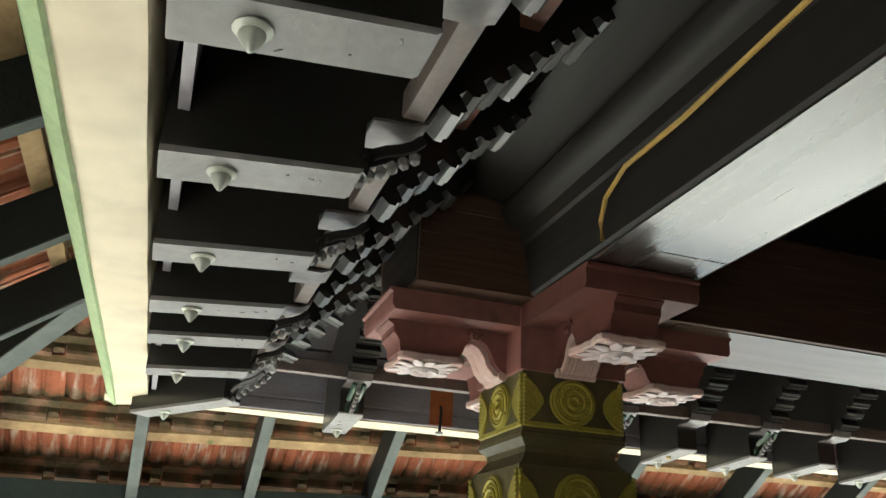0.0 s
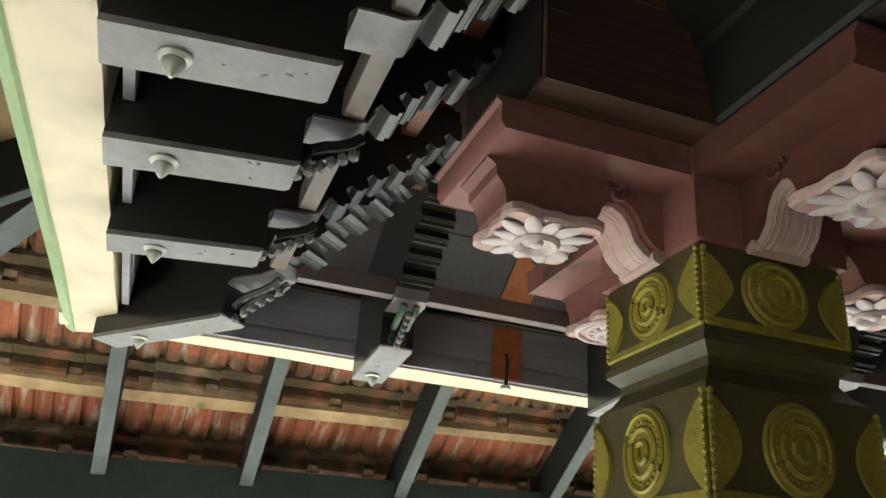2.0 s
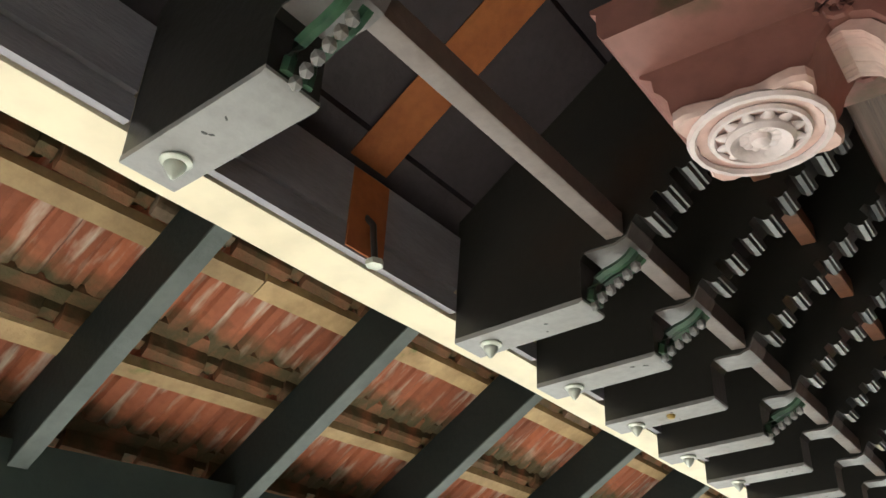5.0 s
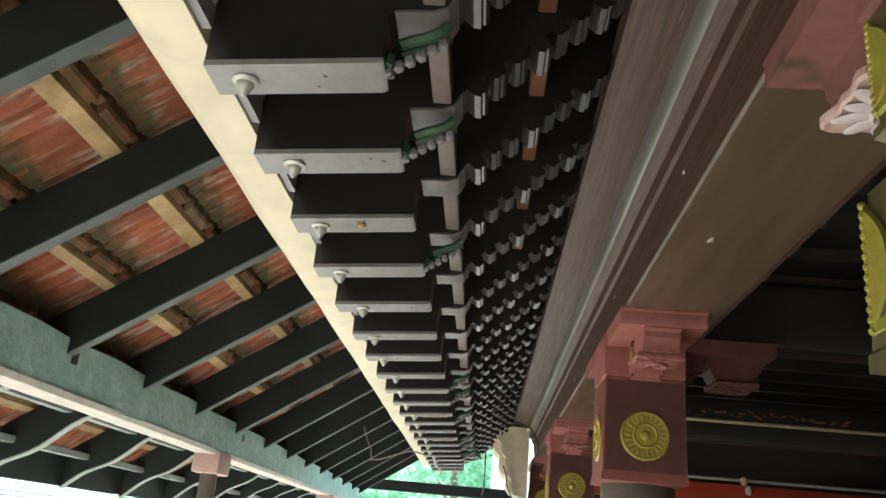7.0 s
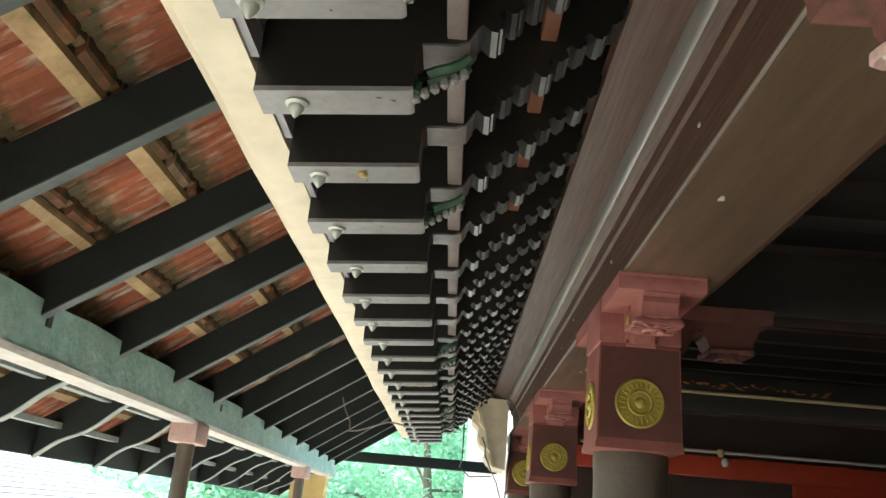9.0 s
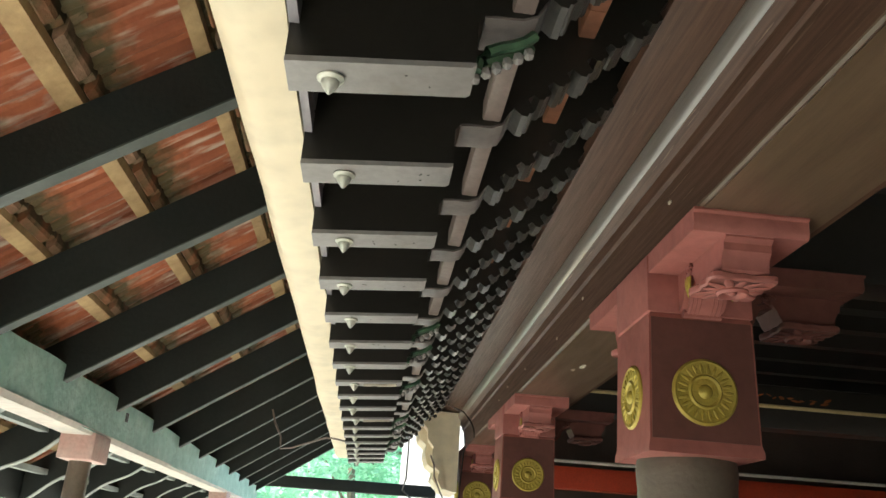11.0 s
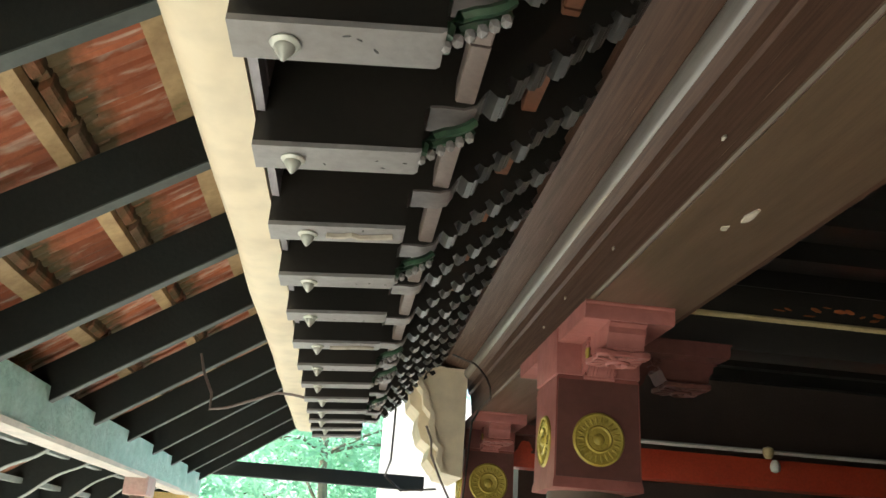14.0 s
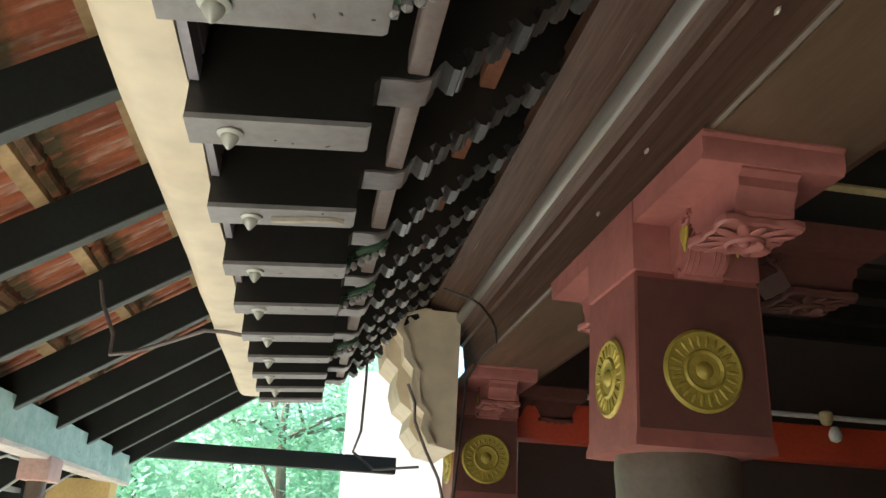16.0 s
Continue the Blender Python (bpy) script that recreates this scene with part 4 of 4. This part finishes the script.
tagged(obj("cable", tube([(-1.63, 6.30, 2.42), (-1.60, 6.28, 2.33), (-1.54, 6.25, 2.22), (-1.53, 6.22, 2.14), (-1.45, 6.2, 2.15), (-1.30, 6.15, 2.20), (-1.215, 6.1, 2.225), (-1.14, 6.05, 2.215), (-1.06, 6.0, 2.195)], 0.007, 6), VALA),
       "slack brown cable hanging between rafter and fascia", "cable")
tagged(obj("cable", tube([(-0.34, 6.55, 2.60), (-0.225, 6.50, 2.55), (-0.20, 6.44, 2.51), (-0.165, 6.40, 2.45), (-0.15, 6.38, 2.40), (-0.142, 6.40, 2.352), (-0.15, 6.65, 2.345), (-0.16, 6.9, 2.30), (-0.19, 7.0, 1.6)], 0.006, 6), CABLE),
       "thin dark cable running down the beam face", "cable")
tagged(obj("cable", tube([(-0.59, 7.22, 2.47), (-0.585, 7.27, 2.3), (-0.58, 7.4, 2.1), (-0.60, 7.6, 2.02), (-0.50, 7.5, 1.93), (-0.30, 7.3, 1.94)], 0.007, 6), CABLE), "loose dark cable hanging from the eave end", "cable")
tagged(obj("cable", tube([(-0.425, 6.872, 2.25), (-0.39, 6.870, 2.17), (-0.385, 6.868, 2.09), (-0.33, 6.87, 1.97), (-0.27, 6.87, 1.86), (-0.22, 6.9, 1.7)], 0.007, 6), VALA), "brown cable hanging over the cream corbel", "cable")
for k, (x, y, rx, ry) in enumerate(((0.03, 3.85, 0.012, 0.045), (0.005, 3.93, 0.010, 0.018), (-0.02, 1.35, 0.008, 0.02), (0.05, 5.6, 0.010, 0.03))):
    rnd = random.Random(k)
    bm = bmesh.new()
    lo = [bm.verts.new((x + rx * math.cos(q) * (f := rnd.uniform(0.6, 1.15)), y + ry * math.sin(q) * f, BEAM_Z - 0.0065)) for q in [i * math.pi / 6 for i in range(12)]]
    up = [bm.verts.new((v.co.x, v.co.y, BEAM_Z - 0.0028)) for v in lo]
    bm.faces.new(lo)
    for i in range(12):
        bm.faces.new((lo[i], lo[(i + 1) % 12], up[(i + 1) % 12], up[i]))
    tagged(obj("paint_chip", bm, CHIP), "pale chip of plaster stuck to the beam", "chip", "chips on the beam")
for k, (y, z, d) in enumerate(((4.33, 2.43, 0.1475), (4.87, 2.44, 0.1490), (3.14, 2.45, 0.1505), (3.6, 2.41, 0.1445), (5.2, 2.42, 0.146), (2.2, 2.44, 0.149), (1.1, 2.43, 0.1475))):
    bm = bmesh.new()
    bmesh.ops.create_icosphere(bm, subdivisions=1, radius=1.0, matrix=Matrix.Translation((-d, y, z)) @ Matrix.Diagonal((0.004, 0.012, 0.007, 1)))
    tagged(obj("paint_chip", bm, CHIP), "pale speck of plaster stuck to the beam", "chip", "chips on the beam")

# ---- hall: cross beams, conduits, bulb ----
tagged(obj("cross_beam", box(0.16, 5.5, 7.27, 7.43, 2.11, 2.293, 0.008), RED), "red painted cross beam between the columns", "beam")
rp = thing("red_partition", "red painted timber partition below the far cross beam", "partition")
part("panel", box(2.60, 5.5, 7.30, 7.36, 0.302, 2.109), RED, rp)
part("jamb", box(2.52, 2.60, 7.28, 7.40, 0.302, 2.108, 0.006), RED, rp, "red jamb with a bevelled edge")
xb = thing("cross_beam", "black timber cross beam with pink peeling paint", "beam")
part("beam", box(0.22, 5.5, 5.03, 5.19, 2.36, 2.62, 0.008), BLACK, xb)
rnd = random.Random(3)
bm = bmesh.new()
for k in range(26):
    m = Matrix.Translation((0.75 + k * 0.045 + rnd.uniform(-0.02, 0.02), 5.029, 2.545 + rnd.gauss(0, 0.012))) @ Matrix.Rotation(rnd.uniform(-0.4, 0.4), 4, "Y") @ Matrix.Diagonal((rnd.uniform(0.012, 0.040), 0.002, rnd.uniform(0.003, 0.011), 1))
    bmesh.ops.create_icosphere(bm, subdivisions=1, radius=1.0, matrix=m)
part("peeling_paint", bm, PRIMER, xb, "flakes of pink and ochre paint")
tagged(obj("cross_beam", box(0.22, 5.5, 2.46, 2.62, 2.36, 2.62, 0.008), BLACK), "black timber cross beam over the column", "beam")
tagged(obj("conduit", tube([(0.24, 7.26, 2.333), (1.2, 7.265, 2.335), (5.4, 7.26, 2.345)], 0.014, 8), WHITE), "white plastic wiring conduit along the red beam", "conduit")
tagged(obj("conduit", tube([(0.24, 5.02, 2.49), (2.0, 5.02, 2.488), (5.4, 5.02, 2.485)], 0.012, 8), YELLOWPVC), "yellowed plastic wiring conduit along the beam", "conduit")
bulb = thing("light_bulb", "unlit white bulb in a pale holder on the conduit", "bulb")
part("holder", lathe([(0.012, 0.03), (0.032, 0.02), (0.036, -0.01), (0.026, -0.035), (0.018, -0.045)], (1.81, 7.235, 2.335), "z", 14), YELLOWPVC, bulb)
part("globe", lathe([(0.014, 0.0), (0.028, -0.02), (0.034, -0.045), (0.026, -0.07), (0.006, -0.08)], (1.845, 7.225, 2.283), "z", 14), WHITE, bulb)
hall_ceiling = box(0.2, 5.7, 0.2, 7.8, 2.95, 2.98)
for k in range(20):
    add_box(hall_ceiling, 0.2, 5.6, 0.35 + k * 0.38, 0.42 + k * 0.38, 2.86, 2.951)
tagged(obj("ceiling_hall", hall_ceiling, BLACK), "black joisted timber ceiling of the hall", "ceiling", kind="structure")

# ---- far end ----
tagged(obj("tie_beam", box(-2.3, -0.1, 10.2, 10.32, 2.14, 2.27, 0.008), TARRED), "black timber beam across the end of the walk", "beam")
cb = thing("end_corbel", "cream plastered corbel with a stepped scalloped edge closing the eave", "corbel")
prof = [(0.20, 1.98), (0.31, 2.0), (0.345, 2.06), (0.335, 2.13), (0.38, 2.17), (0.40, 2.25), (0.395, 2.32), (0.44, 2.37), (0.45, 2.45), (0.49, 2.50), (0.47, 2.56), (0.36, 2.60), (0.20, 2.60)]
part("plaster", prism(prof, west, 6.89, 7.5), CREAM, cb)
part("rim", prism([(d + 0.012, z) for d, z in prof[1:-1]] + [(d - 0.022, z) for d, z in prof[-2:0:-1]], west, 6.87, 6.905), CREAM, cb, "raised scalloped rim")
# Extra slab in place of the corbel's own sunlit west flank.
part("backing", prism([(0.20, 2.03)] + [(0.20 + (d - 0.20) * 1.3, z + 0.03) for d, z in prof[1:-1]] + [(0.20, 2.62)], west, 7.06, 7.45), CREAM, cb, "added larger slab standing in for the corbel's sunlit side")
tagged(obj("wall_yellow", box(-2.62, -2.2, 9.75, 10.0, 0, 1.92), YELLOWW), "yellow washed wall at the end of the walk", "wall", kind="structure")
tagged(obj("wall_white", box(-0.48, 2.6, 11.4, 11.6, 0, 3.2), LIMEWASH), "bright limewashed wall beyond the walk", "wall", kind="structure")


def tree(x, y, height, spread, seed):
    rnd = random.Random(seed)
    t = thing("tree", "tall leafy green tree beyond the walk", "tree", "trees beyond", at=(x, y, -0.16))
    bm = bmesh.new()
    bends = [(0.25 * rnd.uniform(-1, 1) * k / 4, 0.25 * rnd.uniform(-1, 1) * k / 4, height * 0.62 * k / 4) for k in range(5)]
    for k in range(4):
        r0, r1 = 0.16 * (1 - k * 0.17), 0.16 * (1 - (k + 1) * 0.17)
        a, b = Vector(bends[k]), Vector(bends[k + 1])
        va = [bm.verts.new(a + Vector((r0 * math.cos(q), r0 * math.sin(q), 0))) for q in [i * math.pi / 4 for i in range(8)]]
        vb = [bm.verts.new(b + Vector((r1 * math.cos(q), r1 * math.sin(q), 0.01))) for q in [i * math.pi / 4 for i in range(8)]]
        for i in range(8):
            bm.faces.new((va[i], va[(i + 1) % 8], vb[(i + 1) % 8], vb[i]))
    hubs = []
    for k in range(11):
        a = Vector(bends[2 + k % 3])
        q = rnd.uniform(0, 6.28)
        e = a + Vector((math.cos(q) * spread * rnd.uniform(0.4, 1), math.sin(q) * spread * rnd.uniform(0.4, 1), height * rnd.uniform(-0.22, 0.34)))
        tube([a, a.lerp(e, 0.5) + Vector((0, 0, 0.15)), e], 0.035, 5, bm)
        hubs += [e, a.lerp(e, 0.6)]
    part("trunk", bm, BARK, t, "grey brown trunk and limbs")
    vs, fs = [], []
    for h in hubs:
        size = rnd.uniform(0.45, 0.95)
        for _ in range(420):
            c = h + Vector((rnd.gauss(0, size * 0.55), rnd.gauss(0, size * 0.55), rnd.gauss(0, size * 0.42)))
            u = Vector((rnd.uniform(-1, 1), rnd.uniform(-1, 1), rnd.uniform(-0.6, 0.6))).normalized()
            w = u.cross(Vector((rnd.uniform(-1, 1), rnd.uniform(-1, 1), rnd.uniform(-1, 1)))).normalized()
            l, b = rnd.uniform(0.05, 0.12), rnd.uniform(0.016, 0.038)
            n = len(vs)
            vs += [c - u * l, c + w * b, c + u * l, c - w * b]
            fs.append((n, n + 1, n + 2, n + 3))
    me = bpy.data.meshes.new("crown")
    me.from_pydata([tuple(v) for v in vs], [], fs)
    me.materials.append(LEAF)
    o = new("crown", me)
    o.parent = t


for k, (x, y, h, sp) in enumerate(((-3.6, 17, 6.5, 2.0), (-1.2, 19, 7.5, 2.3), (-6.2, 20, 7, 2.4), (1.6, 18, 6.5, 2.0), (-2.6, 24, 9, 3.0), (-8.5, 25, 9, 3.0), (0.8, 26, 9, 3.2), (-4.8, 15, 4.2, 1.5), (-15, 2, 8, 3), (-16, -9, 8, 3), (-6, -16, 8, 3), (4, -17, 8, 3))):
    tree(x, y, h, sp, 100 + k)
hedge_v, hedge_f = [], []
rnd = random.Random(9)
for _ in range(38000):
    c = Vector((rnd.uniform(-12, 6), rnd.uniform(20, 23), abs(rnd.gauss(0, 1.9))))
    u = Vector((rnd.uniform(-1, 1), rnd.uniform(-1, 1), rnd.uniform(-0.4, 1))).normalized()
    w = u.cross(Vector((rnd.uniform(-1, 1), rnd.uniform(-1, 1), rnd.uniform(-1, 1)))).normalized()
    l, b = rnd.uniform(0.07, 0.18), rnd.uniform(0.02, 0.05)
    n = len(hedge_v)
    hedge_v += [tuple(c - u * l), tuple(c + w * b), tuple(c + u * l), tuple(c - w * b)]
    hedge_f.append((n, n + 1, n + 2, n + 3))
hm = bpy.data.meshes.new("undergrowth")
hm.from_pydata(hedge_v, [], hedge_f)
hm.materials.append(LEAF)
tagged(new("undergrowth", hm), "dense green undergrowth beyond the yard", "bushes", kind="stuff")
ob = thing("outbuilding", "low limewashed outbuilding with a pale weathered tiled roof", "building")
part("wall", box(-11.5, -6.4, -4.5, 15, -0.16, 1.45), LIMEWASH, ob)
for k in range(16):
    bm = bmesh.new()
    x0, x1 = 5.9 + k * 0.21, 5.9 + (k + 1) * 0.21 + 0.03
    z0, z1 = 1.28 + k * 0.068, 1.28 + (k + 1) * 0.068
    prism([(x0, z0), (x1, z1 + 0.010), (x1, z1 + 0.045), (x0, z0 + 0.045)], west, -4.9, 15.4, bm)
    part("tile_course", bm, PALETILE, ob, "pale lime stained course of tiles")

tiled("tile_roof_west", tile_w, west_roof, -3.2, 10.0, (-1.6, 5.6))
tiled("tile_roof_south", tile_s, south_roof, -3.2, 5.0, (-1.6, 2.6))
